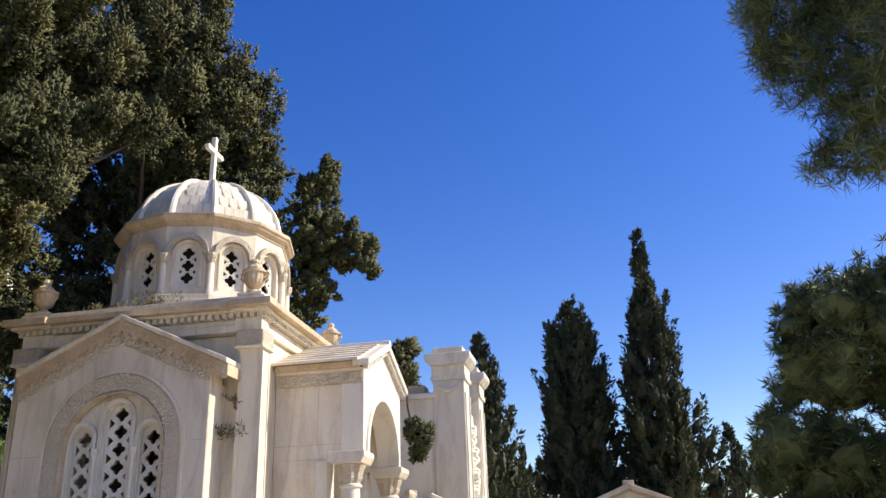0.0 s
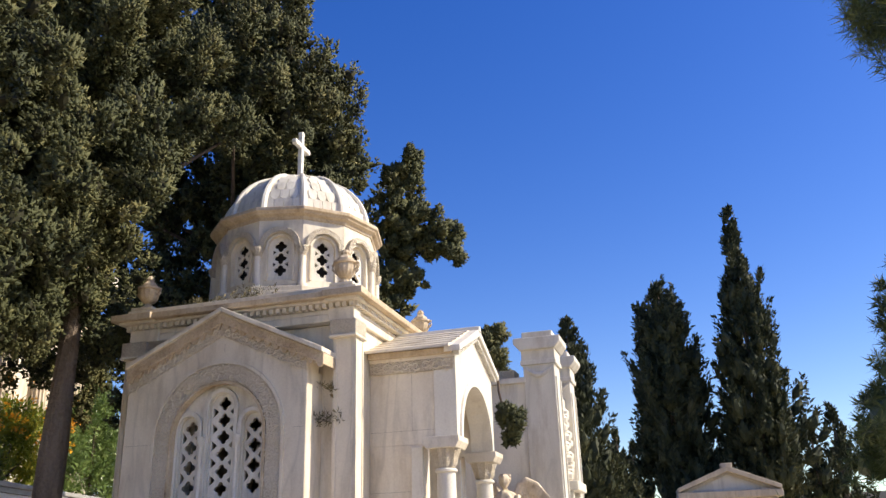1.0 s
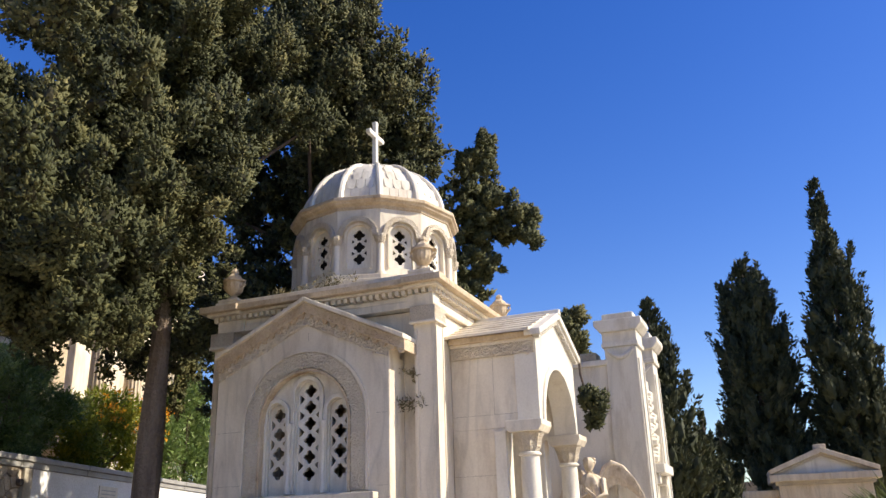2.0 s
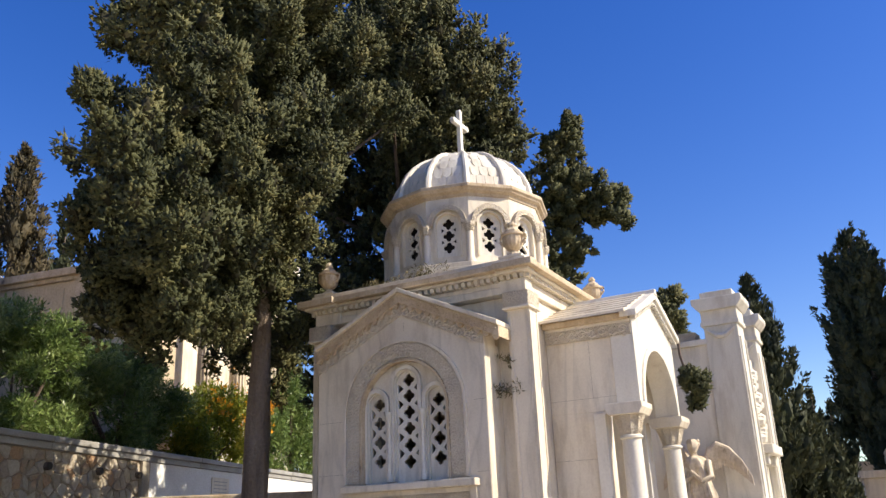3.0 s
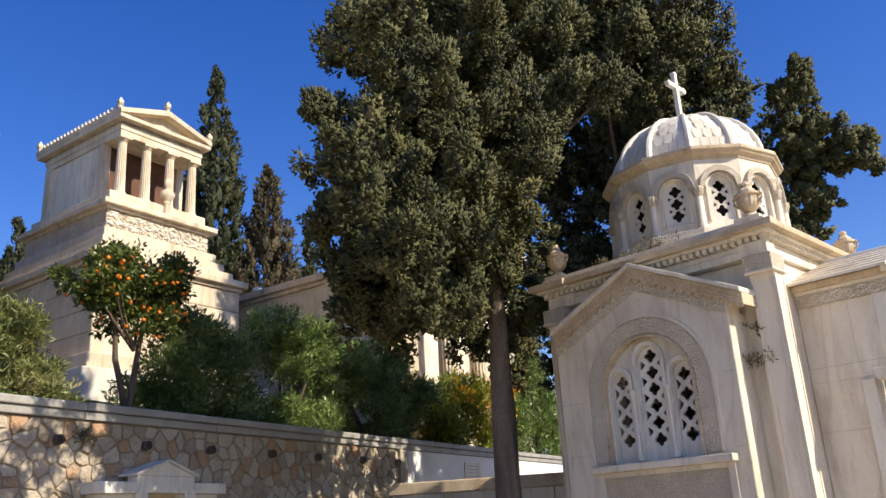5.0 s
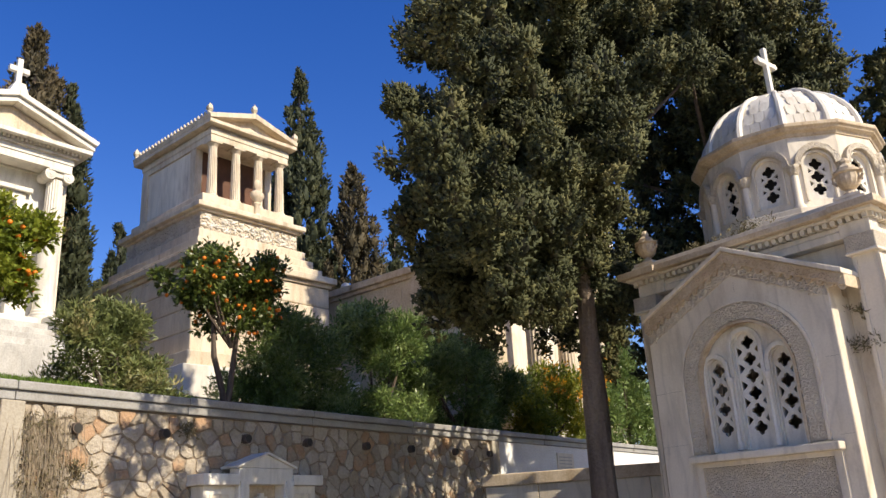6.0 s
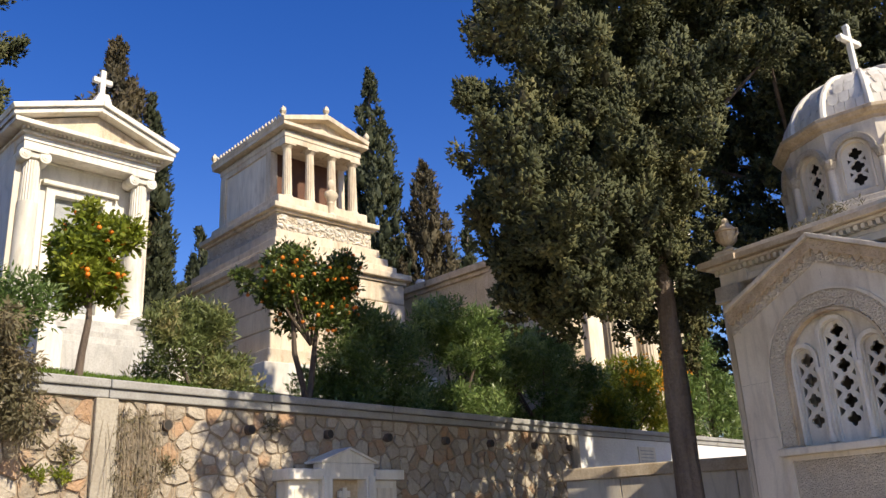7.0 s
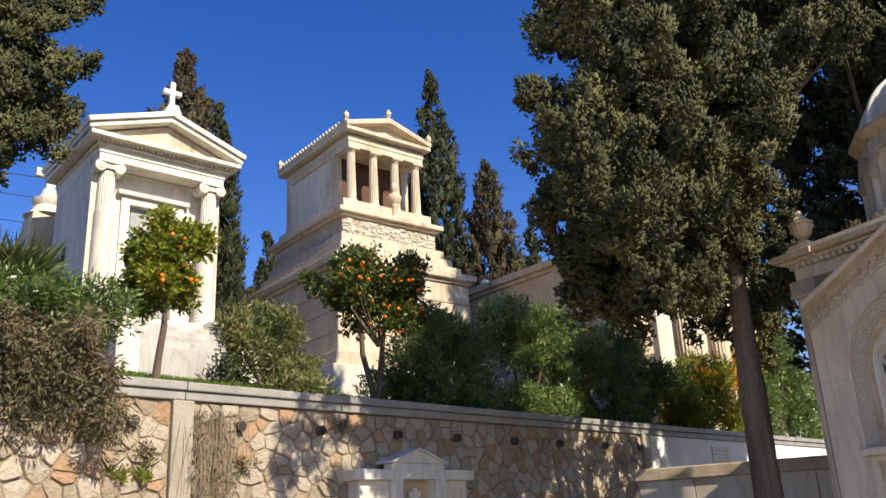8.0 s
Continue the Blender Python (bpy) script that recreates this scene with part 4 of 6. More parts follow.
    part("bed_moulding", boxes((-1.42, 1.42, -0.28, 2.37, 8.92, 8.97)), MARBLE, T1, bevel=0.008)
    for i in range(34):
        x = -1.42 + i * 2.84 / 33
        d = boxes((x - 0.022, x + 0.022, -0.34, -0.27, 8.972, 9.03)) if i == 0 else None
        if d:
            first = part("dentil", d, MARBLE, T1)
        else:
            share(first, "dentil", T1, Matrix.Translation((i * 2.84 / 33, 0, 0)))
    part("cornice", boxes((-1.62, 1.62, -0.46, 2.50, 9.03, 9.12)), MARBLE_W, T1, bevel=0.012)
    part("tympanum", prism(bmesh.new(), [(-1.5, 9.12), (1.5, 9.12), (0, 9.66)], -0.24, 2.35), MARBLE_Y, T1)
    for s in (-1, 1):
        k = part("raking_cornice", prism(bmesh.new(), [(0, 9.68), (s * 1.66, 9.13), (s * 1.66, 9.23), (0, 9.79)], -0.46, 2.50), MARBLE_W, T1, bevel=0.01)
        part("raking_sima", prism(bmesh.new(), [(0, 9.792), (s * 1.68, 9.232), (s * 1.72, 9.33), (0, 9.91)], -0.52, 2.55), MARBLE_W, k, bevel=0.012)
    part("acroter_base", prism(bmesh.new(), [(-0.2, 9.82), (0.2, 9.82), (0.1, 10.06), (-0.1, 10.06)], -0.5, -0.2), MARBLE_W, T1, bevel=0.01)
    c = part("roof_cross", boxes((-0.055, 0.055, -0.40, -0.30, 10.06, 10.62), (-0.2, -0.055, -0.40, -0.30, 10.33, 10.44), (0.055, 0.2, -0.40, -0.30, 10.33, 10.44)), MARBLE_W, T1, "white marble cross", 0.012)


build_t1()

T2 = thing("four_column_tomb_temple", pose(-16.36, 11.7, 0, 0, 0, 89) @ Matrix.Translation((-0.10, 0, 0)) @ Matrix.Diagonal((0.93, 1, 1, 1)), "honey marble temple tomb on a tall stepped podium", "mausoleum")


def build_t2():
    cy = 1.6
    def tier(nm, hw, y0, z0, z1, m, lab="", bv=0.02):
        return part(nm, boxes((-hw, hw, y0, 2 * cy - y0, z0, z1)), m, T2, lab, bv)
    tier("base_step", 2.6, -1.35, 4.2, 4.95, MARBLE_W, "pale marble base step")
    tier("lower_plinth", 2.35, -1.1, 4.95, 5.3, MARBLE_Y)
    # die of coursed blocks
    for k in range(4):
        z = 5.3 + k * 0.51
        tier("die_course", 2.1 - 0.006 * k, -0.80 + 0.004 * k, z, z + 0.505, MARBLE_Y, bv=0.035)
    tier("die_neck", 2.14, -0.84, 7.34, 7.44, MARBLE_Y)
    tier("die_cornice", 2.24, -0.95, 7.44, 7.60, MARBLE_Y, "projecting cornice of the podium")
    tier("step", 1.95, -0.68, 7.60, 7.83, MARBLE_Y)
    tier("step", 1.80, -0.50, 7.83, 8.08, MARBLE_Y)
    tier("step", 1.66, -0.32, 8.08, 8.36, MARBLE_Y)
    tier("frieze_block", 1.52, -0.15, 8.36, 8.86, CARVED_F, "block with a carved figure frieze")
    # figures of the frieze as rough raised shapes on its front and side
    rng = random.Random(11)
    bm = bmesh.new()
    for i in range(85):
        x, z, w, ln = rng.uniform(-1.42, 1.42), rng.uniform(8.44, 8.78), rng.uniform(0.2, 2.9), rng.uniform(0.06, 0.15)
        dx, dz, q = ln * math.cos(w), ln * math.sin(w), rng.uniform(0.022, 0.04)
        tube(bm, [(x - dx, -0.15, z - dz * 0.5), (x, -0.17, z), (x + dx, -0.15, z + dz * 0.5)], [q * 0.5, q, q * 0.4], 6)
    part("frieze_relief", bm, MARBLE_W, T2, "raised relief figures", smooth=True)
    tier("frieze_cornice", 1.70, -0.33, 8.93, 9.06, MARBLE_Y)
    tier("frieze_bed", 1.60, -0.23, 8.86, 8.93, MARBLE_Y)
    tier("stylobate", 1.45, -0.1, 9.06, 9.36, MARBLE_Y)
    # cella
    part("cella", boxes((-1.2, 1.2, 0.75, 3.15, 9.36, 10.82)), MARBLE, T2, "plain marble cella", 0.01)
    part("porch_back_wall", boxes((-1.02, 1.02, 0.70, 0.747, 9.362, 10.945)), PORCH_RED, T2, "faded dark red plaster behind the columns")
    for s in (-1, 1):
        part("anta", boxes((s * 1.13 - 0.11, s * 1.13 + 0.11, 0.62, 0.86, 9.36, 10.82)), MARBLE_Y, T2, bevel=0.008)
        part("rear_pilaster", boxes((s * 1.16 - 0.11, s * 1.16 + 0.11, 2.92, 3.19, 9.36, 10.82)), MARBLE_Y, T2, bevel=0.008)
    for i, x in enumerate((-1.08, -0.36, 0.36, 1.08)):
        col = part("column", fluted(1.27, 0.135, 0.11, 32), MARBLE_Y, T2, "fluted honey-coloured column")
        col.matrix_local = Matrix.Translation((x, 0.08, 9.42))
        part("column_base", lathe(bmesh.new(), [(0.17, -0.06), (0.17, -0.03), (0.145, 0.0)], 20), MARBLE_Y, col, smooth=True)
        bm = lathe(bmesh.new(), [(0.11, 1.27), (0.13, 1.30), (0.165, 1.35)], 20)
        box(bm, -0.175, 0.175, -0.17, 0.17, 1.35, 1.40)
        part("capital", bm, MARBLE_Y, col)
    part("architrave", boxes((-1.25, 1.25, -0.08, 3.2, 10.82, 10.97), (-1.27, 1.27, -0.10, 3.22, 10.97, 11.11)), MARBLE_Y, T2, bevel=0.008)
    part("frieze", boxes((-1.24, 1.24, -0.07, 3.2, 11.11, 11.19)), CARVED_F, T2)
    part("cornice", boxes((-1.42, 1.42, -0.27, 3.45, 11.19, 11.29)), MARBLE_Y, T2, bevel=0.012)
    part("tympanum", prism(bmesh.new(), [(-1.3, 11.29), (1.3, 11.29), (0, 11.69)], -0.05, 3.3), MARBLE_Y, T2)
    for s in (-1, 1):
        part("raking_cornice", prism(bmesh.new(), [(0, 11.67), (s * 1.42, 11.29), (s * 1.45, 11.41), (0, 11.82)], -0.29, 3.47), MARBLE_Y, T2, bevel=0.012)
        for i in range(22):
            y = -0.2 + i * 0.157
            if s == -1 and i == 0:
                ante = part("antefix", lathe(bmesh.new(), [(0.03, 0.0), (0.045, 0.05), (0.02, 0.1), (0.004, 0.13)], 8), MARBLE_Y, T2, smooth=True)
                ante.matrix_local = Matrix.Translation((-1.43, y, 11.40))
            else:
                share(ante, "antefix", T2, Matrix.Translation((s * 1.43, y, 11.40)))
    for x, y, z in ((-1.4, -0.2, 11.40), (1.4, -0.2, 11.40), (0, -0.2, 11.80), (-1.4, 3.35, 11.40)):
        a = part("acroterion", lathe(bmesh.new(), [(0.06, 0), (0.05, 0.06), (0.1, 0.14), (0.09, 0.2), (0.03, 0.28), (0.005, 0.31)], 10, flute=0.2), MARBLE_Y, T2, "leaf-shaped roof ornament")
        a.matrix_local = Matrix.Translation((x, y, z))


build_t2()
bm = lathe(bmesh.new(), [(0.14, 0), (0.14, 0.06), (0.09, 0.1), (0.09, 0.34), (0.12, 0.38), (0.09, 0.42), (0.12, 0.46), (0.19, 0.54), (0.225, 0.62), (0.21, 0.69), (0.12, 0.735), (0.078, 0.76), (0.078, 0.80), (0.105, 0.84), (0.118, 0.91), (0.115, 0.97), (0.085, 1.04), (0.03, 1.07)], 18)
bmesh.ops.scale(bm, vec=(1, 0.7, 1), verts=bm.verts)
bust = part("stone_bust", bm, MARBLE_Y, smooth=True)
bust.matrix_world = pose(-16.36, 11.7, 0, 0, 0, 90) @ Matrix.Translation((0.08, -0.12, 9.06)) @ Matrix.Diagonal((0.88, 0.88, 0.95, 1))
tagged(bust, "plain marble bust on a small pedestal", "statue")

# further buildings behind
T3 = thing("tomb_building", pose(-13.2, 14.5, 0), "ochre-rendered tomb building with a worn cornice", "mausoleum")
part("wall", boxes((-5.0, 0, 0, 3.2, 4.0, 7.36)), PAINT, T3, "stained ochre plaster wall", 0.01)
part("cornice", boxes((-5.15, 0.15, -0.16, 3.3, 7.46, 7.64)), STAINED, T3, bevel=0.02)
part("bed_moulding", boxes((-5.06, 0.06, -0.07, 3.25, 7.36, 7.46)), STAINED, T3, bevel=0.012)
part("corner_pilaster", boxes((-0.42, 0.04, -0.05, 0.0, 4.0, 7.36)), STAINED, T3)
part("window_opening", boxes((-1.2, -0.75, -0.012, -0.002, 6.6, 7.2)), PAINT, T3)
part("roof_ornament", lathe(bmesh.new(), [(0.1, 7.64), (0.14, 7.72), (0.1, 7.8), (0.02, 7.84)], 10, (-2.9, 0.1, 0)), MARBLE, T3, smooth=True)

T4 = thing("columned_tomb", pose(-12.95, 18.3, 0), "pale marble tomb with tall fluted columns", "mausoleum")
part("wall", boxes((-3.2, -0.95, 0, 4.6, 3.6, 9.2)), MARBLE, T4, "plain marble block wall", 0.01)
part("floor", boxes((-0.95, 0.3, 0, 4.6, 3.0, 4.2)), MARBLE, T4, bevel=0.02)
part("drainpipe", lathe(bmesh.new(), [(0.05, 4.2), (0.05, 9.0)], 10, (-0.9, -0.08, 0)), MARBLE_W, T4, "white drainpipe", smooth=True)
for k in range(3):
    col = part("column", fluted(4.3, 0.30, 0.26), MARBLE_Y, T4, "fluted marble column")
    col.matrix_local = Matrix.Translation((0.0, 0.45 + 1.55 * k, 4.2))
    part("capital", lathe(bmesh.new(), [(0.26, 4.3), (0.33, 4.4), (0.38, 4.55)], 20), MARBLE_Y, col, smooth=True)
part("entablature", boxes((-3.3, 0.4, -0.1, 4.7, 9.2, 10.0)), MARBLE, T4, bevel=0.02)
for k in range(6):
    part("wall_course_joint", boxes((-3.19, -0.96, -0.006, -0.001, 4.4 + 0.75 * k, 4.415 + 0.75 * k)), MARBLE_G, T4)

PX = thing("cross_pedestal", pose(-19.6, 4.35, 0, 0, 0, 92), "tapered stone pedestal topped by a cross", "monument")
part("shaft", lathe(bmesh.new(), [(0.75, 5.2), (0.7, 7.6), (0.62, 8.3), (0.55, 8.7)], 4, turn=math.pi / 4), MARBLE_Y, PX, bevel=0.02)
part("collar", lathe(bmesh.new(), [(0.5, 8.7), (0.36, 8.8), (0.3, 8.95), (0.36, 9.05), (0.36, 9.12), (0.2, 9.2), (0.14, 9.4)], 16), MARBLE, PX, smooth=True)
part("cross", boxes((-0.1, 0.1, -0.08, 0.08, 9.35, 10.15), (-0.34, -0.1, -0.08, 0.08, 9.68, 9.88), (0.1, 0.34, -0.08, 0.08, 9.68, 9.88)), MARBLE_W, PX, "white cross", 0.015)

# ---- the pillared monument and the winged statue ----
MON = thing("pillared_monument", pose(0.07, 14.47, 0, 0, 0, -10.3), "tall white marble monument with garlanded pillars", "monument")


def build_monument():
    part("back_wall", boxes((-2.2, -0.32, 0.05, 0.5, 0, 4.42)), MARBLE_W, MON, "plain marble back wall", 0.01)
    part("wall_coping", boxes((-2.25, -0.30, -0.02, 0.57, 4.42, 4.52)), MARBLE_W, MON, bevel=0.015)
    part("wall_crest", boxes((-2.2, -0.5, 0.08, 0.46, 4.52, 4.68)), CARVED, MON, "carved crest of the wall", 0.02)
    for y in (0.0, 1.75):
        p = part("pillar", boxes((-0.33, 0.22, y, y + 0.55, 0, 4.72)), MARBLE_W, MON, "square marble pillar", 0.012)
        for a in (0.04, 0.47):
            part("pillar_fillet", boxes((0.22, 0.245, y + a, y + a + 0.045, 0.4, 4.5)), MARBLE_W, p)
        part("pillar_fillet", boxes((0.19, 0.222, y - 0.02, y, 0.4, 4.5)), MARBLE_W, p)
        part("neck", boxes((-0.37, 0.26, y - 0.04, y + 0.59, 4.72, 4.80)), MARBLE_W, p, bevel=0.012)
        part("capital", prism(bmesh.new(), [(-0.37, 4.98), (0.26, 4.98), (0.36, 5.1), (0.36, 5.2), (-0.47, 5.2), (-0.47, 5.1)], y - 0.1, y + 0.65), MARBLE_W, p, bevel=0.015)
        part("capital_block", boxes((-0.35, 0.24, y - 0.02, y + 0.57, 4.80, 4.98)), MARBLE_W, p)
        part("top_block", boxes((-0.33, 0.22, y, y + 0.55, 5.2, 5.32)), MARBLE_W, p, bevel=0.02)
        pts = [(-0.28 + 0.45 * k / 8, y - 0.03, 4.66 - 0.13 * math.sin(math.pi * k / 8)) for k in range(9)]
        part("garland", tube(bmesh.new(), pts, [0.025 + 0.02 * math.sin(math.pi * k / 8) for k in range(9)], 8), MARBLE_W, p, "carved garland", smooth=True)
    part("panel_wall", boxes((-0.25, 0.10, 0.552, 1.748, 0, 4.35)), MARBLE_W, MON, bevel=0.01)
    rng = random.Random(5)
    bm = bmesh.new()
    for k in range(16):
        z = 2.9 + 0.075 * k
        yy = 1.15 + rng.uniform(-0.3, 0.3)
        lathe(bm, [(0.02, -0.09), (0.09, -0.05), (0.10, 0.03), (0.03, 0.09)], 8, (0.14, yy, z))
    part("relief", bm, MARBLE_W, MON, "carved relief in the panel", smooth=True)
    part("bracket", boxes((0.10, 0.38, 0.62, 1.68, 2.62, 2.78), (0.10, 0.28, 0.7, 0.85, 2.45, 2.62), (0.10, 0.28, 1.45, 1.6, 2.45, 2.62)), MARBLE_W, MON, bevel=0.02)
    part("base", boxes((-2.3, 0.42, -0.9, -0.02, 0, 1.15), (-0.42, 0.32, -0.1, 2.4, 0, 1.9)), MARBLE_W, MON, "stepped base", 0.02)


build_monument()


def winged_statue():
    bm = bmesh.new()
    n = 36
    rings = []
    # robe falling in folds from the shoulders, one knee forward
    prof = [(0.34, 0), (0.32, 0.25), (0.27, 0.55), (0.21, 0.85), (0.165, 1.05), (0.19, 1.2), (0.195, 1.3), (0.15, 1.39), (0.06, 1.44), (0.055, 1.5)]
    for r, z in prof:
        ring = []
        for i in range(n):
            a = 2 * math.pi * i / n
            fold = 0.16 * math.sin(6 * a + 2.6 * z) + 0.09 * math.sin(13 * a - 4 * z)
            k = r * (1 + fold * max(0.15, 1 - z / 1.35))
            knee = 0.13 * math.exp(-((z - 0.55) / 0.25) ** 2) * max(0, math.cos(a + 2.0))
            ring.append(bm.verts.new((k * math.cos(a) + 0.05 * math.sin(2.2 * z) - knee * 0.5, 0.8 * (k * math.sin(a)) - knee - 0.04 * z, z)))
        rings.append(ring)
    for r0, r1 in zip(rings, rings[1:]):
        for i in range(n):
            bm.faces.new((r0[i], r0[(i + 1) % n], r1[(i + 1) % n], r1[i]))
    bm.faces.new(rings[-1])
    bm.faces.new(rings[0][::-1])
    lathe(bm, [(0.03, -0.12), (0.07, -0.09), (0.088, -0.01), (0.085, 0.06), (0.04, 0.12)], 14, (0.0, -0.1, 1.58))
    rng = random.Random(3)
    for k in range(14):
        a = rng.uniform(0, 6.28)
        lathe(bm, [(0.01, -0.035), (0.034, 0), (0.01, 0.035)], 7, (0.08 * math.cos(a), -0.07 + 0.08 * math.sin(a) * 0.8, 1.63 + rng.uniform(-0.09, 0.05)))
    tube(bm, [(-0.18, -0.06, 1.32), (-0.27, -0.16, 1.12), (-0.16, -0.26, 1.03), (0.03, -0.25, 1.16)], [0.07, 0.062, 0.05, 0.035], 9)
    tube(bm, [(0.19, -0.06, 1.32), (0.25, -0.18, 1.10), (0.12, -0.28, 1.04), (-0.04, -0.26, 1.2)], [0.07, 0.062, 0.05, 0.035], 9)
    for k in range(9):
        x = -0.2 + 0.05 * k
        tube(bm, [(x * 0.6, -0.17, 1.25), (x + 0.04 * math.sin(k), -0.24, 0.75), (x * 1.5, -0.26, 0.1)], [0.02, 0.035, 0.045], 6)
    # wings: a curved leading edge with broad overlapping feathers
    for s, reach in ((1, 0.85), (-1, 0.6)):
        edge = [(s * 0.10, 0.14, 1.30), (s * 0.2, 0.2, 1.52), (s * 0.36 * reach, 0.22, 1.60), (s * 0.56 * reach, 0.24, 1.52), (s * 0.72 * reach, 0.24, 1.36)]
        tube(bm, edge, [0.05, 0.06, 0.06, 0.05, 0.03], 8)
        for layer, lk in ((0, 0.36), (1, 0.22)):
            for k in range(15):
                u = k / 14 * 3.999
                i0 = int(u)
                p = Vector(edge[i0]).lerp(Vector(edge[i0 + 1]), u - i0)
                way = Vector((s * (0.05 + 0.40 * k / 14), 0, -1.0)).normalized()
                ln = lk * (0.75 + 0.5 * k / 14)
                q = p + way * ln
                sd2 = Vector((way.z, 0, -way.x)) * 0.05
                yo = -0.03 * layer - 0.004 * (k % 2)
                vs = [p + sd2 * 0.8, p - sd2 * 0.8, p + way * ln * 0.7 - sd2, q, p + way * ln * 0.7 + sd2]
                fa = [bm.verts.new((v.x, v.y + yo - 0.012, v.z)) for v in vs]
                fb = [bm.verts.new((v.x, v.y + yo + 0.02, v.z)) for v in vs]
                bm.faces.new(fa)
                bm.faces.new(fb[::-1])
                for j in range(5):
                    bm.faces.new((fa[j], fa[(j + 1) % 5], fb[(j + 1) % 5], fb[j]))
    # folds of cloth and worn carving
    bmesh.ops.subdivide_edges(bm, edges=[e for e in bm.edges if e.calc_length() > 0.04], cuts=1, use_grid_fill=True)
    bm.normal_update()
    for v in bm.verts:
        if v.co.y < 0.12:
            f = noise.noise(v.co * 5 + Vector((3, 1, 7))) * 0.035 + noise.noise(Vector((v.co.x * 16, v.co.y * 16, v.co.z * 6))) * 0.03
            v.co += v.normal * f
    ob = part("winged_statue", bm, STATUE, smooth=True)
    ob.matrix_world = pose(0.07, 14.47, 0, 0, 0, -10.3) @ Matrix.Translation((-0.66, -0.45, 1.15))
    return tagged(ob, "weathered marble statue of a winged figure on a base", "statue")


winged_statue()

T5 = thing("small_pedimented_tomb", pose(5.2, 25.4, -0.1, 0, 0, -6) @ Matrix.Diagonal((0.8, 0.9, 0.98, 1)), "small cream tomb with a dentilled pediment", "mausoleum")
part("wall", boxes((-1.5, 1.5, 0, 3, 0, 3.0)), MARBLE_Y, T5, "cream marble wall", 0.01)
part("cornice", boxes((-1.78, 1.78, -0.25, 3.2, 3.1, 3.3)), MARBLE_Y, T5, bevel=0.02)
part("dentil_course", boxes((-1.6, 1.6, -0.1, 3.1, 3.0, 3.1)), CARVED, T5)
part("tympanum", prism(bmesh.new(), [(-1.6, 3.3), (1.6, 3.3), (0, 3.85)], -0.05, 3.0), MARBLE_W, T5)
for s in (-1, 1):
    part("raking_cornice", prism(bmesh.new(), [(0, 3.84), (s * 1.75, 3.3), (s * 1.78, 3.42), (0, 4.0)], -0.25, 3.2), MARBLE_Y, T5, bevel=0.015)
    part("raking_dentils", prism(bmesh.new(), [(0, 3.76), (s * 1.6, 3.26), (s * 1.6, 3.33), (0, 3.84)], -0.14, -0.06), CARVED, T5)
part("acroterion", boxes((-0.2, 0.2, -0.2, 0.1, 3.95, 4.08)), MARBLE_Y, T5, bevel=0.02)
part("side_wing", boxes((-2.6, -1.5, 0.3, 2.6, 0, 2.7), (-2.7, -1.5, 0.2, 2.7, 2.7, 2.9)), MARBLE_Y, T5, bevel=0.02)
fw = tagged(part("boundary_wall", boxes((0.8, 14.0, 33.0, 33.4, 0, 3.4)), PAINT), "ochre boundary wall far behind", "wall", kind="structure")


# ---- trees ----
def envelope_lumps(rng, env, z0, z1, n, rad, inner=0.35):
    """Lump places inside a crown whose radius at each height is env."""
    zs, rs = zip(*env)
    z = rng.uniform(z0, z1, n * 3)
    w = np.interp(z, zs, rs)
    keep = rng.random(n * 3) < (w + 0.15) / (max(rs) + 0.15)
    z = z[keep][:n]
    w = np.interp(z, zs, rs)
    a = rng.uniform(0, 2 * math.pi, len(z))
    lob = 1 + 0.14 * np.sin(3 * a + z * 1.3) + 0.10 * np.sin(5 * a - z * 2.1)
    k = np.sqrt(rng.uniform(inner ** 2, 1, len(z))) * w * lob
    c = np.stack([k * np.cos(a), k * np.sin(a), z], 1)
    r = rng.uniform(rad * 0.6, rad * 1.3, len(z))
    return c, r


def polar(az, el, d):
    a = radians(az)
    return (d * math.sin(a), d * math.cos(a), 1.6 + d * math.tan(radians(el)))


def bough_lumps(rng, env, n, per, rad):
    """Lumps strung along boughs that leave the stem, rise a little and sink again at their ends."""
    zs, rs = zip(*env)
    z = rng.uniform(zs[0], zs[-1], n * 3)
    w = np.interp(z, zs, rs)
    z = z[rng.random(n * 3) < (w + 0.25) / (max(rs) + 0.25)][:n]
    w = np.interp(z, zs, rs)
    a = rng.uniform(0, 2 * math.pi, len(z))
    reach = w * rng.uniform(0.66, 1.14, len(z))
    droop = rng.uniform(0.10, 0.42, len(z))
    c, r = [], []
    for k in range(per):
        s = np.clip((k + rng.uniform(0.1, 0.9, len(z))) / per, 0, 1) ** 0.7
        side = rng.normal(size=len(z)) * (0.05 + 0.07 * w) * s
        x = reach * s * np.cos(a) - side * np.sin(a)
        y = reach * s * np.sin(a) + side * np.cos(a)
        c.append(np.stack([x, y, z + reach * (0.34 * s - droop * s * s) + rng.normal(size=len(z)) * 0.12], 1))
        r.append(rad * rng.uniform(0.6, 1.15, len(z)) * (1.1 - 0.4 * s))
    return np.vstack(c), np.concatenate(r)


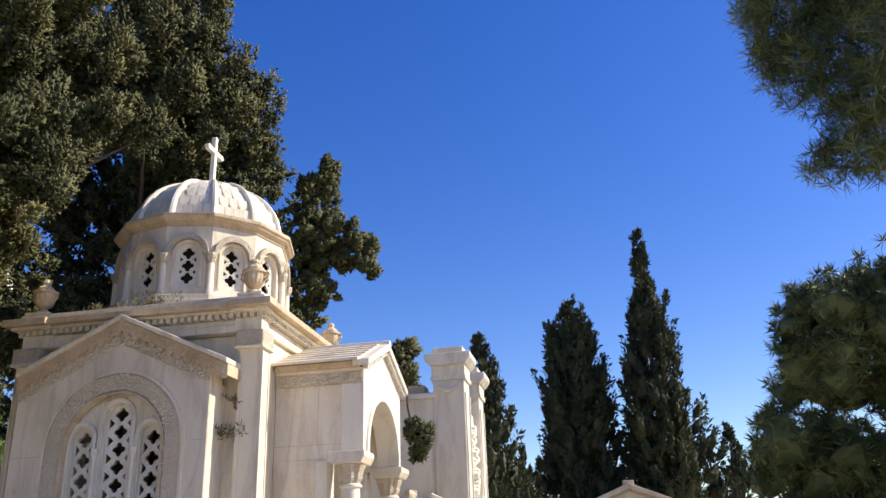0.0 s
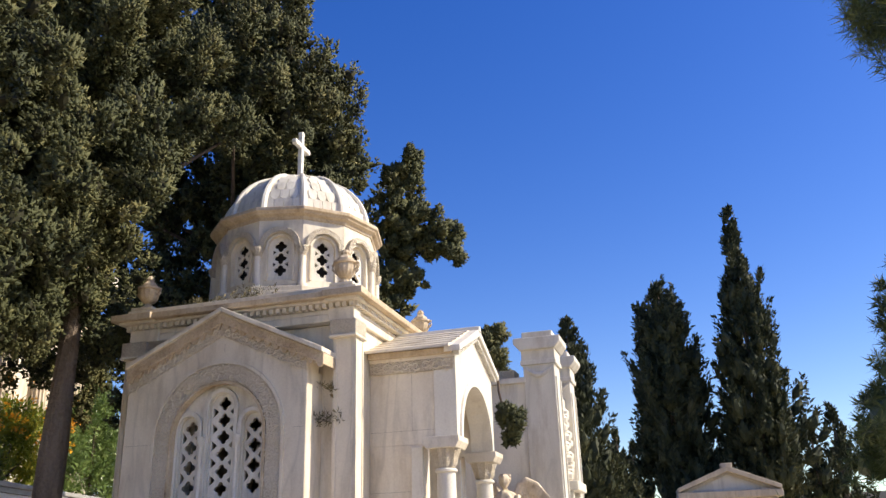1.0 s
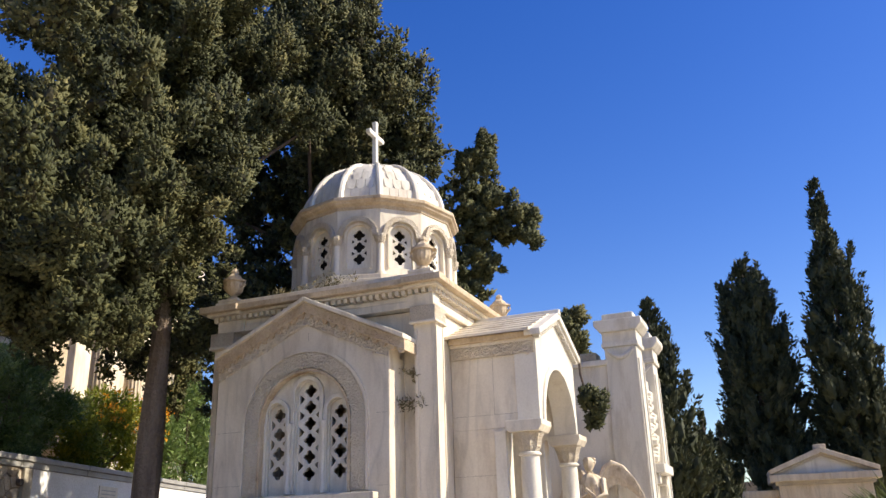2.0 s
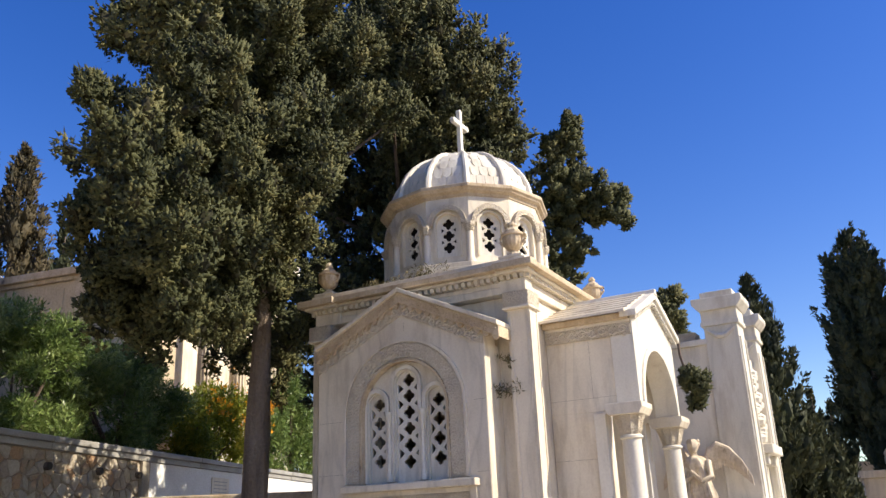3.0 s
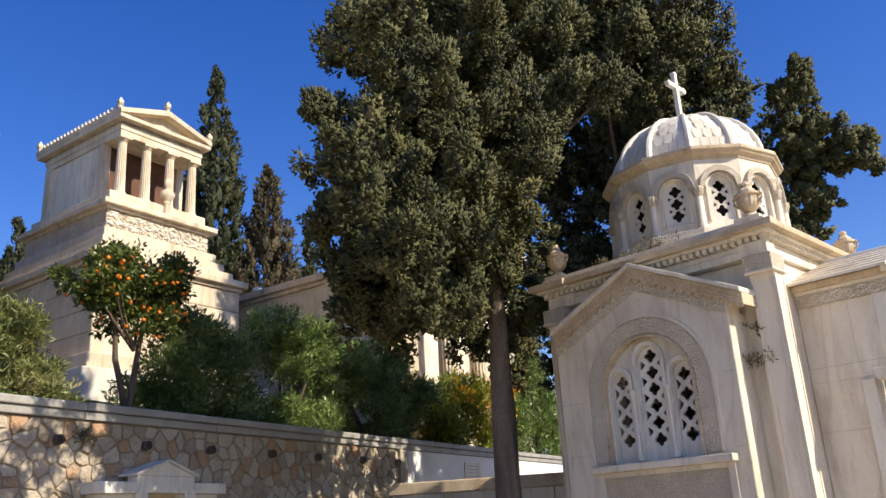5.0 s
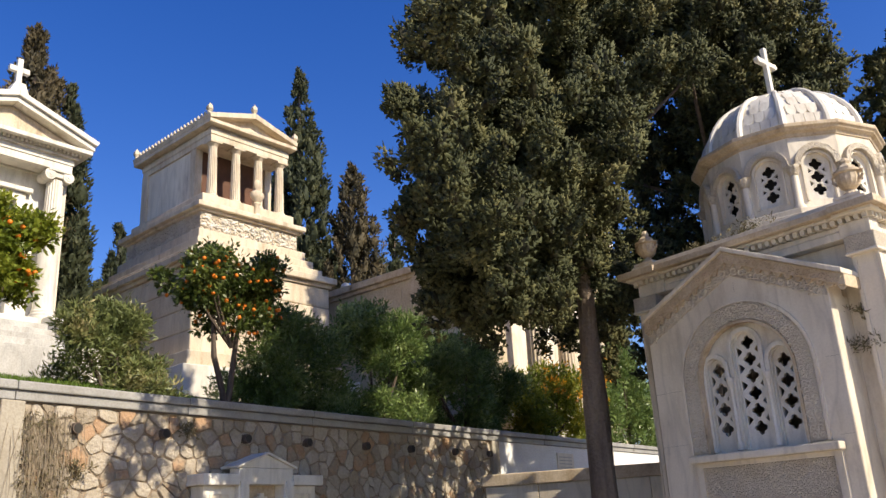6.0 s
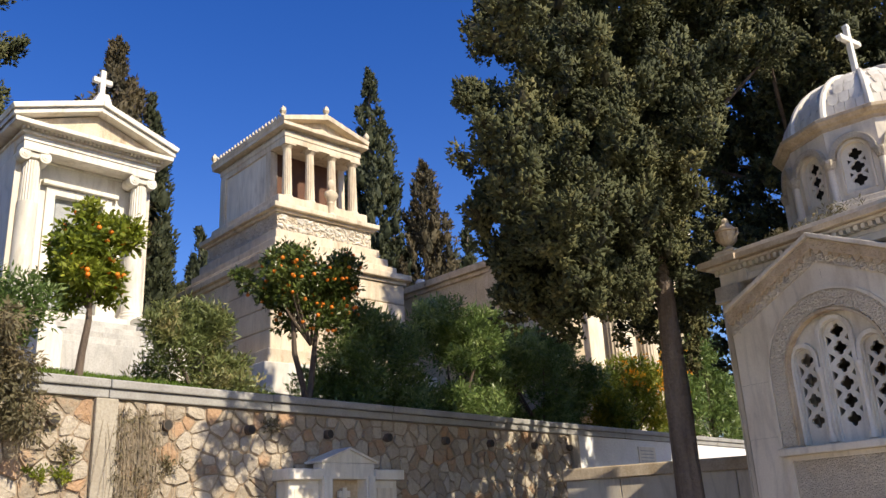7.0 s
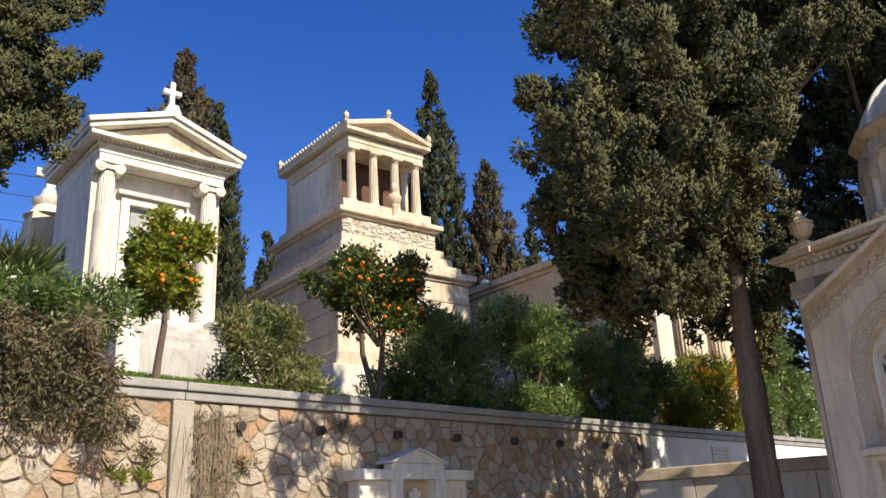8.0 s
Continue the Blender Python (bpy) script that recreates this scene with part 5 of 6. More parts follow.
def broad_cypress(x, y, h, env, seed, lumps, rad, per, trunk_r, extra=(), lobes=(), leaf=0.052, size=0.95, thin=1.0, tufts=6, knot=0.031, label=""):
    t = thing("cypress_tree", pose(x, y, 0), label, "tree")
    rng = np.random.default_rng(seed)
    pts = [(0, 0, -0.1), (0.0, 0.02, 1.0), (0.03, 0.02, 3.0), (0.06, 0.02, 5.2), (0.05, 0.1, h * 0.6), (0.0, 0.1, h * 0.95)]
    bm = tube(bmesh.new(), pts, [trunk_r * 1.25, trunk_r * 1.05, trunk_r * 0.95, trunk_r * 0.8, trunk_r * 0.35, 0.02], 18)
    bmesh.ops.subdivide_edges(bm, edges=bm.edges, cuts=2)
    for v in bm.verts:
        a = math.atan2(v.co.y, v.co.x)
        k = 1 + 0.07 * math.sin(9 * a + v.co.z * 0.8) + 0.06 * noise.noise(v.co * 3)
        v.co.x *= k
        v.co.y *= k
    part("trunk", bm, BARK, t, "ridged grey-brown trunk", smooth=True)
    c, r = bough_lumps(rng, env, lumps // 6, 6, rad)
    wx, wy = c[:, 0] + x + 3.30, c[:, 1] + y - 10.84
    lx, ly = wx * 0.984 - wy * 0.179, wx * 0.179 + wy * 0.984
    az, dist = np.degrees(np.arctan2(c[:, 0] + x, c[:, 1] + y)), np.hypot(c[:, 0] + x, c[:, 1] + y)
    low = (c[:, 2] - 1.6 - r) / dist < np.where(az > -25.5, 9.0, 0.42)
    ok = ~((az > -30.2) & (ly < 2.3) & low) & ~((lx > -2.1) & (ly > -1.9) & (ly < 2.0))          # the chapel keeps its own room
    c, r = c[ok], r[ok]
    # the long boughs that break the outline: lumps strung from the stem out to each tip
    for az, el, dist in lobes:
        tip = np.array(polar(az, el, dist)) - np.array([x, y, 0])
        out = math.hypot(tip[0], tip[1])
        root = np.array([0.0, 0.1, max(tip[2] - 0.3 * out, min(5.7, tip[2] + 0.5))])
        for k in range(8):
            f = 0.30 + 0.70 * (k + rng.uniform(0, 0.6)) / 7.6
            q = root + (tip - root) * f + np.array([0, 0, 0.25 * math.sin(math.pi * f)]) + rng.normal(size=3) * 0.13 * (1.15 - f)
            g = (q[0] + x, q[1] + y)
            if seed == 1 and math.degrees(math.atan2(*g)) > -29.6 and (q[2] - 1.9) / math.hypot(*g) < 0.40:
                continue          # clear of the chapel's corner
            c, r = np.vstack([c, q]), np.append(r, rad * rng.uniform(0.55, 0.95) * (1.25 - 0.6 * f))
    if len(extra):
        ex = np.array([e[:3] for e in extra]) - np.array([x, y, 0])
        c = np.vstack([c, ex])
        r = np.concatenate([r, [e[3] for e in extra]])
    # limbs from the stem to some of the lumps
    high = np.nonzero(c[: len(c) - len(extra), 2] > 6.4)[0]
    for i in rng.choice(high, 16, replace=False).tolist():
        q = c[i]
        zb = max(5.0, q[2] - 0.9 - 0.25 * np.hypot(q[0], q[1]))
        part("limb", tube(bmesh.new(), [(0.04, 0.05, zb), (q[0] * 0.5, q[1] * 0.5, (zb + q[2]) / 2 - 0.1), tuple(q)], [0.05, 0.03, 0.01], 6), BARK2, t)
    # each lump is a bough end that carries several upturned tufts
    k = np.repeat(np.arange(len(c)), tufts)
    ex = k >= len(c) - len(extra)
    d = rng.normal(size=(len(k), 3)) + 0.5 * c[k] / np.maximum(np.linalg.norm(c[k], axis=1, keepdims=True), 0.5)
    d /= np.linalg.norm(d, axis=1, keepdims=True)
    q = c[k] + d * np.array([1, 1, 1.25]) * (r[k] * rng.uniform(0.75, 1.25, len(k)))[:, None]
    out = np.stack([c[k, 0], c[k, 1], np.zeros(len(k))], 1) / np.maximum(np.hypot(c[k, 0], c[k, 1]), 0.6)[:, None]
    axis = out * 0.35 + d * 0.4 + rng.normal(size=d.shape) * 0.3
    axis[:, 2] += rng.uniform(0.1, 1.2, len(k))
    half = rng.uniform(0.13, 0.29, len(k)) * size * np.where(ex, thin, 1.0)
    wide = half * rng.uniform(0.46, 0.66, len(k))
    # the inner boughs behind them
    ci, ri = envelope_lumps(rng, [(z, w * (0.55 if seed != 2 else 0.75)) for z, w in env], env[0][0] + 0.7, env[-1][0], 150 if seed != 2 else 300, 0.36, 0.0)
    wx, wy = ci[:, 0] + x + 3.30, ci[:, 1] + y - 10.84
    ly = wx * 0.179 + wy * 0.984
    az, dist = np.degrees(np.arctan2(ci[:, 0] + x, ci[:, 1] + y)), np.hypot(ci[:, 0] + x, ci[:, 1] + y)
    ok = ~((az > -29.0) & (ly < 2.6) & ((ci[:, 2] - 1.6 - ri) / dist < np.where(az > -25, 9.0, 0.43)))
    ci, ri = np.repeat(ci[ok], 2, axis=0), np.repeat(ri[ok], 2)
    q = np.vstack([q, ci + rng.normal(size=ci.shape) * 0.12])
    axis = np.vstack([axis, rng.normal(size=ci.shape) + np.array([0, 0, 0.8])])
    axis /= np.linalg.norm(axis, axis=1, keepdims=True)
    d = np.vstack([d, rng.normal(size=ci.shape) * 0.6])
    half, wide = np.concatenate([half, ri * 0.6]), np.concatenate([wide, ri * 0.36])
    # near-black cores stand in for shade between the tufts
    cores("inner_crown", q, axis, half * 0.50, wide * 0.44, LEAF_GAP_SHADE, t, rng, "inner foliage, darkened for the shade between tufts")
    # knots of scaly leaves crowd over each tuft, with loose sprigs between
    j = np.repeat(np.arange(len(q)), per)
    e = rng.normal(size=(len(j), 3)) + 0.25 * d[j]
    e /= np.linalg.norm(e, axis=1, keepdims=True)
    al = (e * axis[j]).sum(1, keepdims=True) * axis[j]
    P = q[j] + (al * half[j][:, None] + (e - al) * wide[j][:, None]) * (0.35 + 0.75 * rng.random(len(j)) ** 0.6)[:, None]
    D = axis[j] * 0.6 + e * 0.7 + rng.normal(size=P.shape) * 0.35
    knots("crown", P, D, knot * rng.uniform(0.55, 1.25, len(j)), LEAF_CYP, t, rng, "dark olive-green knotted scaly foliage")
    leaf_object("loose_foliage", P + rng.normal(size=P.shape) * 0.014, D * 0.7 + rng.normal(size=P.shape) * 0.5, leaf * 1.25, leaf * 0.42, LEAF_CYP, t, rng, "loose scaly sprigs", face=e + rng.normal(size=e.shape) * 0.3, tri=True)
    return t


ENV_A = [(4.7, 0.7), (5.0, 1.7), (5.5, 2.5), (6.1, 2.5), (7.4, 2.4), (8.6, 2.1), (9.8, 2.1), (12.0, 1.4), (14.0, 0.3)]
ra = random.Random(12)
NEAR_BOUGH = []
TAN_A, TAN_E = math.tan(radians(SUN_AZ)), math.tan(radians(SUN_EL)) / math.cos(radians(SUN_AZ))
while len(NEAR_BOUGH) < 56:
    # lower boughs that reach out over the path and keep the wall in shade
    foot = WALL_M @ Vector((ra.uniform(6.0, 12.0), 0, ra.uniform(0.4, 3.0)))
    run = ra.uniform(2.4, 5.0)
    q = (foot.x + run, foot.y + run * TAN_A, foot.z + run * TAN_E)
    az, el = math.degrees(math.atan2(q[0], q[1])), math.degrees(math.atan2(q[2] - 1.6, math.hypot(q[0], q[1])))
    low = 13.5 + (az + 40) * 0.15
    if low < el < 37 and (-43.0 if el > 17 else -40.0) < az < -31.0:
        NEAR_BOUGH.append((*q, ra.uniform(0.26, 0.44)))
for k in range(20):
    # drooping skirts below the crown
    NEAR_BOUGH.append((*polar(ra.uniform(-41.0, -34.2), ra.uniform(13.8, 17.0), ra.uniform(9.4, 10.8)), ra.uniform(0.24, 0.36)))
for k in range(26):
    # boughs on the far side of the trunk, between the chapel and the wall
    # added along the sun's way, mostly unseen, to shade the wall's far end
    foot = WALL_M @ Vector((ra.uniform(9.8, 13.4), 0, ra.uniform(0.8, 3.0)))
    run = ra.uniform(2.6, 4.1)
    NEAR_BOUGH.append((foot.x + run, foot.y + run * TAN_A, max(4.3, foot.z + run * TAN_E), ra.uniform(0.28, 0.42)))
LOBES_A = [(-40.1, 34.6, 9.7), (-42.6, 32.0, 10.0), (-44.0, 27.6, 9.2), (-44.4, 23.7, 8.9), (-44.1, 20.2, 9.1), (-43.0, 16.2, 9.4), (-41.8, 13.4, 9.6), (-42.6, 25.6, 8.5), (-42.0, 21.6, 8.5), (-40.6, 18.6, 8.8), (-39.4, 31.0, 9.0),
           (-36.2, 30.7, 9.0), (-38.6, 28.2, 9.4), (-24.1, 28.1, 9.8), (-20.4, 28.2, 11.0), (-33.4, 25.7, 8.7), (-33.6, 20.4, 8.8), (-28.4, 18.6, 9.6), (-37.0, 17.9, 8.9), (-40.2, 13.6, 9.7), (-35.5, 13.8, 9.2), (-27.6, 24.2, 8.9), (-23.6, 32.5, 10.2), (-30.7, 33.4, 9.2), (-34.4, 36.0, 9.6), (-27.0, 36.5, 9.8)]
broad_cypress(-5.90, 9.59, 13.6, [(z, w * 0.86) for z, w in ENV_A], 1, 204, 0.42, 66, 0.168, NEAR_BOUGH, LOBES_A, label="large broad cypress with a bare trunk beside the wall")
ENV_B = [(3.6, 2.6), (6.0, 3.2), (8.0, 3.0), (10.7, 2.5), (13.7, 1.5), (16.0, 0.9), (18.5, 0.2)]
LIMB = [(-7.7, 27.0, 0.32), (-8.0, 25.6, 0.4), (-8.6, 24.2, 0.5), (-7.9, 23.2, 0.5), (-7.0, 22.4, 0.5), (-6.1, 21.9, 0.5), (-5.3, 21.3, 0.42), (-4.9, 20.6, 0.35), (-6.6, 20.8, 0.45), (-7.9, 21.3, 0.55), (-8.9, 22.4, 0.55), (-9.6, 20.9, 0.6), (-8.9, 19.4, 0.5), (-8.2, 18.4, 0.4), (-9.2, 17.7, 0.5), (-9.8, 19.2, 0.6), (-10.4, 17.6, 0.6), (-9.3, 16.4, 0.4), (-8.9, 26.0, 0.25), (-10.6, 22.0, 0.6), (-4.2, 12.8, 0.3), (-3.4, 12.2, 0.3), (-2.7, 11.0, 0.3), (-3.6, 10.2, 0.3), (-2.2, 10.6, 0.2), (-3.2, 8.9, 0.25), (-3.4, 13.8, 0.3), (-2.9, 14.2, 0.22)]
rl = random.Random(6)
EXTRA = []
for az, el, r in LIMB:
    q = polar(az - 1.0, el - 0.6, 15.6) if az < -4.5 else polar(az, el, 17.5)
    for k in range(4):
        EXTRA.append((q[0] + rl.uniform(-1, 1) * r * 0.5, q[1] + rl.uniform(-1, 1) * r * 0.5, q[2] + rl.uniform(-1, 1) * r * 0.5, r * 0.45))
BOUGH_LOW = [(-2.1, 7.6), (-1.65, 8.2), (-2.6, 8.9), (-2.75, 12.6)]
LOBES_B = [(-17.9, 36.2, 14.2), (-17.7, 34.1, 14.0), (-15.6, 32.0, 13.9), (-13.2, 29.4, 13.9), (-13.4, 27.3, 14.4), (-12.6, 25.2, 14.6), (-24.9, 33.7, 13.4), (-19.3, 31.3, 13.0), (-21.0, 35.0, 13.2), (-22.0, 29.0, 13.0), (-17.0, 27.5, 13.2), (-14.6, 24.0, 13.8)]
for az, el in BOUGH_LOW:
    # a low bough seen between the porch and the monument
    EXTRA.append((*polar(az, el, 13.0), 0.06))
TREE_B = broad_cypress(-5.9, 15.1, 17.8, [(z, w * 0.92) for z, w in ENV_B], 2, 450, 0.58, 50, 0.24, EXTRA, LOBES_B, leaf=0.06, size=1.25, thin=0.5, tufts=5, knot=0.042, label="large dark cypress rising behind the chapel")
way = [Vector((-5.85, 15.1, 5.4)), Vector((-3.2, 14.3, 5.5))] + [Vector(polar(a, b, 13.0)) for a, b in ((-2.8, 13.0), (-2.8, 10.5), (-2.4, 8.5), (-1.7, 8.1))]
part("limb", tube(bmesh.new(), [v - Vector((-5.9, 15.1, 0)) for v in way], [0.07, 0.05, 0.03, 0.02, 0.014, 0.008], 7), BARK2, TREE_B)
# a third crown at the edge of the terrace
ENV_C = [(6.9, 0.9), (7.8, 1.9), (10.0, 2.3), (12.0, 1.9), (15.0, 0.4)]
LOBES_C = [(-75.8, 32.6, 13.4), (-78.9, 30.5, 12.6), (-76.1, 28.7, 13.2), (-76.9, 25.7, 13.3), (-77.3, 24.5, 12.8), (-79.0, 24.3, 12.4), (-80.1, 22.4, 12.6), (-80.2, 27.5, 12.2), (-77.6, 31.6, 13.0), (-78.2, 27.2, 12.6)]
broad_cypress(-13.3, 0.8, 14.5, ENV_C, 3, 54, 0.34, 46, 0.2, (), LOBES_C, leaf=0.05, knot=0.036, label="cypress with ragged drooping boughs above the terrace")


def slim_cypress(x, y, z0, h, prof, seed, mat, lumps=260, per=60, rad=0.3, leaf=0.17, extra=(), label="tall slender dark cypress"):
    if z0 > 1:
        h, z0 = h + z0 - ground_z(x, y), ground_z(x, y)
    t = thing("slender_cypress", pose(x, y, z0), label, "tree", "slender cypresses")
    rng = np.random.default_rng(seed)
    part("trunk", tube(bmesh.new(), [(0, 0, -0.3), (0, 0, h * 0.5), (0, 0, h * 0.97)], [0.17, 0.1, 0.02], 8), BARK, t)
    env = [(f * h, r) for f, r in prof]
    c, r = envelope_lumps(rng, env, env[0][0], env[-1][0], lumps, rad, 0.2)
    r *= np.clip(np.interp(c[:, 2], [e[0] for e in env], [e[1] for e in env]) / 0.8 + 0.25, 0.35, 1.1)
    if len(extra):
        c = np.vstack([c, np.array([e[:3] for e in extra])])
        r = np.concatenate([r, [e[3] for e in extra]])
    axis = np.stack([c[:, 0] * 0.35, c[:, 1] * 0.35, np.full(len(c), 1.0)], 1) + rng.normal(size=c.shape) * 0.12
    P, D, NF = plumes(c - axis * 0.3, axis, r * rng.uniform(1.8, 3.0, len(c)), r * 0.65, per, rng)
    cores("inner_crown", c, axis, r * 0.9, r * 0.42, mat, t, rng)
    leaf_object("crown", P, D, leaf, leaf * 0.4, mat, t, rng, face=NF)
    return t


SPIRE = [(0.06, 0.7), (0.18, 1.0), (0.4, 0.9), (0.65, 0.6), (0.85, 0.32), (1.0, 0.05)]
def spire(k):
    return [(a, b * k) for a, b in SPIRE]


slim_cypress(0.95, 24.0, 0, 8.3, spire(1.25), 21, LEAF_FAR, 300)
slim_cypress(2.15, 25.0, 0, 4.9, spire(0.75), 22, LEAF_FAR, 150)
slim_cypress(3.2, 31.0, 0, 5.4, spire(0.8), 29, LEAF_FAR, 150)
slim_cypress(4.25, 27.7, 0, 10.1, [(0.27, 0.5), (0.33, 1.3), (0.5, 1.25), (0.7, 1.0), (0.9, 0.75), (1.0, 0.2)], 23, LEAF_FAR, 480, extra=[(1.35, 0, 3.4, 0.4), (1.25, 0, 4.2, 0.4), (1.15, 0, 5.0, 0.35), (1.1, 0, 5.6, 0.25)], label="stout round-topped dark cypress")
side = [(-0.62 + 0.02 * k, 0, 8.9 - 0.35 * k, 0.14 + 0.03 * k) for k in range(9)] + [(0.75, 0, 10.1, 0.2), (0.6, 0, 9.6, 0.3), (1.6, 0, 5.2, 0.4), (1.85, 0, 4.8, 0.35), (1.5, 0, 4.2, 0.4), (1.3, 0, 6.2, 0.4), (1.7, 0, 3.6, 0.35)]
slim_cypress(6.8, 27.2, 0, 12.6, [(0.2, 0.5), (0.27, 1.2), (0.42, 1.25), (0.58, 0.95), (0.75, 0.5), (0.9, 0.26), (1.0, 0.08)], 24, LEAF_FAR, 480, extra=side, label="tall pointed cypress with two leaders")
slim_cypress(9.1, 30.0, 0, 5.6, spire(0.7), 25, LEAF_FAR, 120)
slim_cypress(9.9, 30.0, 0, 6.4, spire(0.8), 26, LEAF_FAR, 120)
# behind the temples
slim_cypress(-20.8, 7.9, 6.0, 8.9, [(0.05, 0.9), (0.3, 1.2), (0.6, 0.95), (0.85, 0.5), (1.0, 0.15)], 31, LEAF_BROWN, 420, label="brownish cypress behind the white temple")
slim_cypress(-20.4, 8.75, 6.0, 7.4, spire(0.95), 32, LEAF_FAR, 260)
slim_cypress(-26.7, 13.6, 7.0, 5.5, spire(0.8), 33, LEAF_FAR, 120)
slim_cypress(-21.7, 17.6, 7.0, 11.0, spire(1.35), 34, LEAF_FAR, 420)
slim_cypress(-20.6, 19.1, 7.0, 7.2, spire(1.45), 35, LEAF_BROWN, 320)
slim_cypress(-19.8, 20.4, 7.0, 4.8, spire(1.0), 36, LEAF_FAR, 160)
slim_cypress(-14.9, 26.0, 6.0, 5.0, spire(0.9), 37, LEAF_FAR, 160)


# pines at the edge of the path
def pine(x, y, lumps, seed, label, h, trunk_r=0.2, needle=0.011, dense=66):
    t = thing("pine_tree", pose(x, y, 0), label, "tree", "pines")
    rng = np.random.default_rng(seed)
    part("trunk", tube(bmesh.new(), [(0, 0, -0.1), (0.1, 0, h * 0.35), (0.0, 0.15, h * 0.7), (0, 0, h)], [trunk_r * 1.2, trunk_r, trunk_r * 0.7, 0.03], 12), BARK, t, smooth=True)
    c = np.array([l[:3] for l in lumps]) - np.array([x, y, 0])
    r = np.array([l[3] for l in lumps])
    for q in c[::3]:
        zb = min(h * 0.85, max(1.0, q[2] - 0.6))
        part("bough", tube(bmesh.new(), [(0.03, 0.03, zb), tuple(q * 0.55 + np.array([0, 0, zb * 0.45])), tuple(q)], [0.045, 0.03, 0.01], 7), BARK2, t)
    # tufts: short fans of needles at twig ends
    tc, tr = [], []
    for q, rr in zip(c, r):
        n = int(dense * rr * rr / 0.25)
        d = rng.normal(size=(n, 3))
        d /= np.linalg.norm(d, axis=1, keepdims=True)
        tc.append(q + d * rr * rng.uniform(0.45, 1.0, (n, 1)))
    tc = np.vstack(tc)
    P = np.repeat(tc, 30, axis=0)
    D = rng.normal(size=P.shape)
    D[:, 2] += 0.35
    if dense < 50:
        cores("inner_crown", c, rng.normal(size=c.shape), r * 0.66, r * 0.6, LEAF_PINE, t, rng)
    leaf_object("crown", P, D, 0.19, needle, LEAF_PINE, t, rng, "long-needled pine foliage")
    return t


rp = random.Random(8)
LOW = []
for k in range(120):
    az = rp.uniform(21.6, 42)
    top = 15.2 if az > 23.5 else 12.8
    if az < 23.6:
        top = 7.0
    el = rp.uniform(-4, top)
    LOW.append((*polar(az, el, rp.uniform(14.2, 17.0)), rp.uniform(0.45, 0.75)))
for k in range(30):
    # the low skirt of the pine beside the small tomb
    LOW.append((*polar(rp.uniform(19.6, 26.0), rp.uniform(-4.0, 6.0), rp.uniform(14.4, 16.0)), rp.uniform(0.4, 0.6)))
LOW += [(*polar(az, el, 15), r) for az, el, r in ((23.2, 13.6, 0.45), (24.4, 15.0, 0.5), (26, 15.3, 0.5), (28.5, 15.6, 0.6), (31, 16.5, 0.7), (21.0, 8.0, 0.4), (20.6, 6.0, 0.5), (20.0, 4.6, 0.5), (22.2, 9.5, 0.4), (23.0, 11, 0.5), (23.2, 12.4, 0.5))]
pine(8.6, 13.4, LOW, 41, "dense green pine beside the path", 6.5, 0.2, 0.022, 30)
HIGH = [(*polar(az, el, 9.5), r) for az, el, r in ((24.4, 33.6, 0.26), (24.9, 32.6, 0.3), (25.2, 30.6, 0.34), (26.1, 29.0, 0.34), (26.4, 31.6, 0.45), (27.6, 29.6, 0.42), (28.4, 27.6, 0.38), (28.6, 31.4, 0.5), (27.4, 33.8, 0.5), (25.3, 34.8, 0.4), (29.4, 25.4, 0.36), (28.4, 23.8, 0.34), (27.0, 23.4, 0.26), (29.6, 23.2, 0.34), (30.8, 24.4, 0.4), (30.6, 27.2, 0.5), (30.6, 30.4, 0.6), (32.6, 26, 0.6), (32.8, 30, 0.7), (34.6, 28, 0.7), (30, 34, 0.6), (33, 34, 0.7), (28, 36.5, 0.6), (36, 32, 0.8), (31, 37, 0.7), (35, 36, 0.8))]
pine(8.3, 8.0, HIGH, 42, "overhanging pine bough with long needles", 9.5)


# ---- shrubs and orange trees on the terrace ----
def wall_point(lx, ly, z=0.0):
    v = WALL_M @ Vector((lx, ly, z))
    return v.x, v.y, v.z


def shrub(name, lx, ly, z0, blobs, mat, seed, label, leaf=0.13, per=260, group="", category="shrub", rise=0.35):
    """blobs: (along, behind, height, radius) about the foot, which stands on the terrace."""
    x, y, _ = wall_point(lx, ly)
    g = ground_z(x, y)
    t = thing(name, Matrix.Translation((x, y, g)) @ pose(0, 0, 0, 0, 0, WALL_A), label, category, group)
    rng = np.random.default_rng(seed)
    c = np.array([(b[0], b[1], b[2] - g) for b in blobs], float)
    r = np.array([b[3] for b in blobs], float)
    for q in c[: 6]:
        part("stem", tube(bmesh.new(), [(q[0] * 0.15, q[1] * 0.15, -0.05), (q[0] * 0.6, q[1] * 0.6, q[2] * 0.5), tuple(q)], [0.035, 0.025, 0.008], 6), BARK2, t)
    # each blob is broken up into smaller sprays
    cc, rr = [], []
    for q, s in zip(c, r):
        k = int(14 + 50 * s * s)
        d = rng.normal(size=(k, 3))
        d /= np.linalg.norm(d, axis=1, keepdims=True)
        cc.append(q + d * s * rng.uniform(0.55, 1.0, (k, 1)))
        rr.append(rng.uniform(0.10, 0.2, k))
    cc, rr = np.vstack(cc), np.concatenate(rr)
    P, D, NF = lump_leaves(cc, rr, max(8, int(per * len(c) / len(cc))), rng, rise, 0.2)
    leaf_object("foliage", P, D, leaf, leaf * 0.26, mat, t, rng, face=NF)
    return t


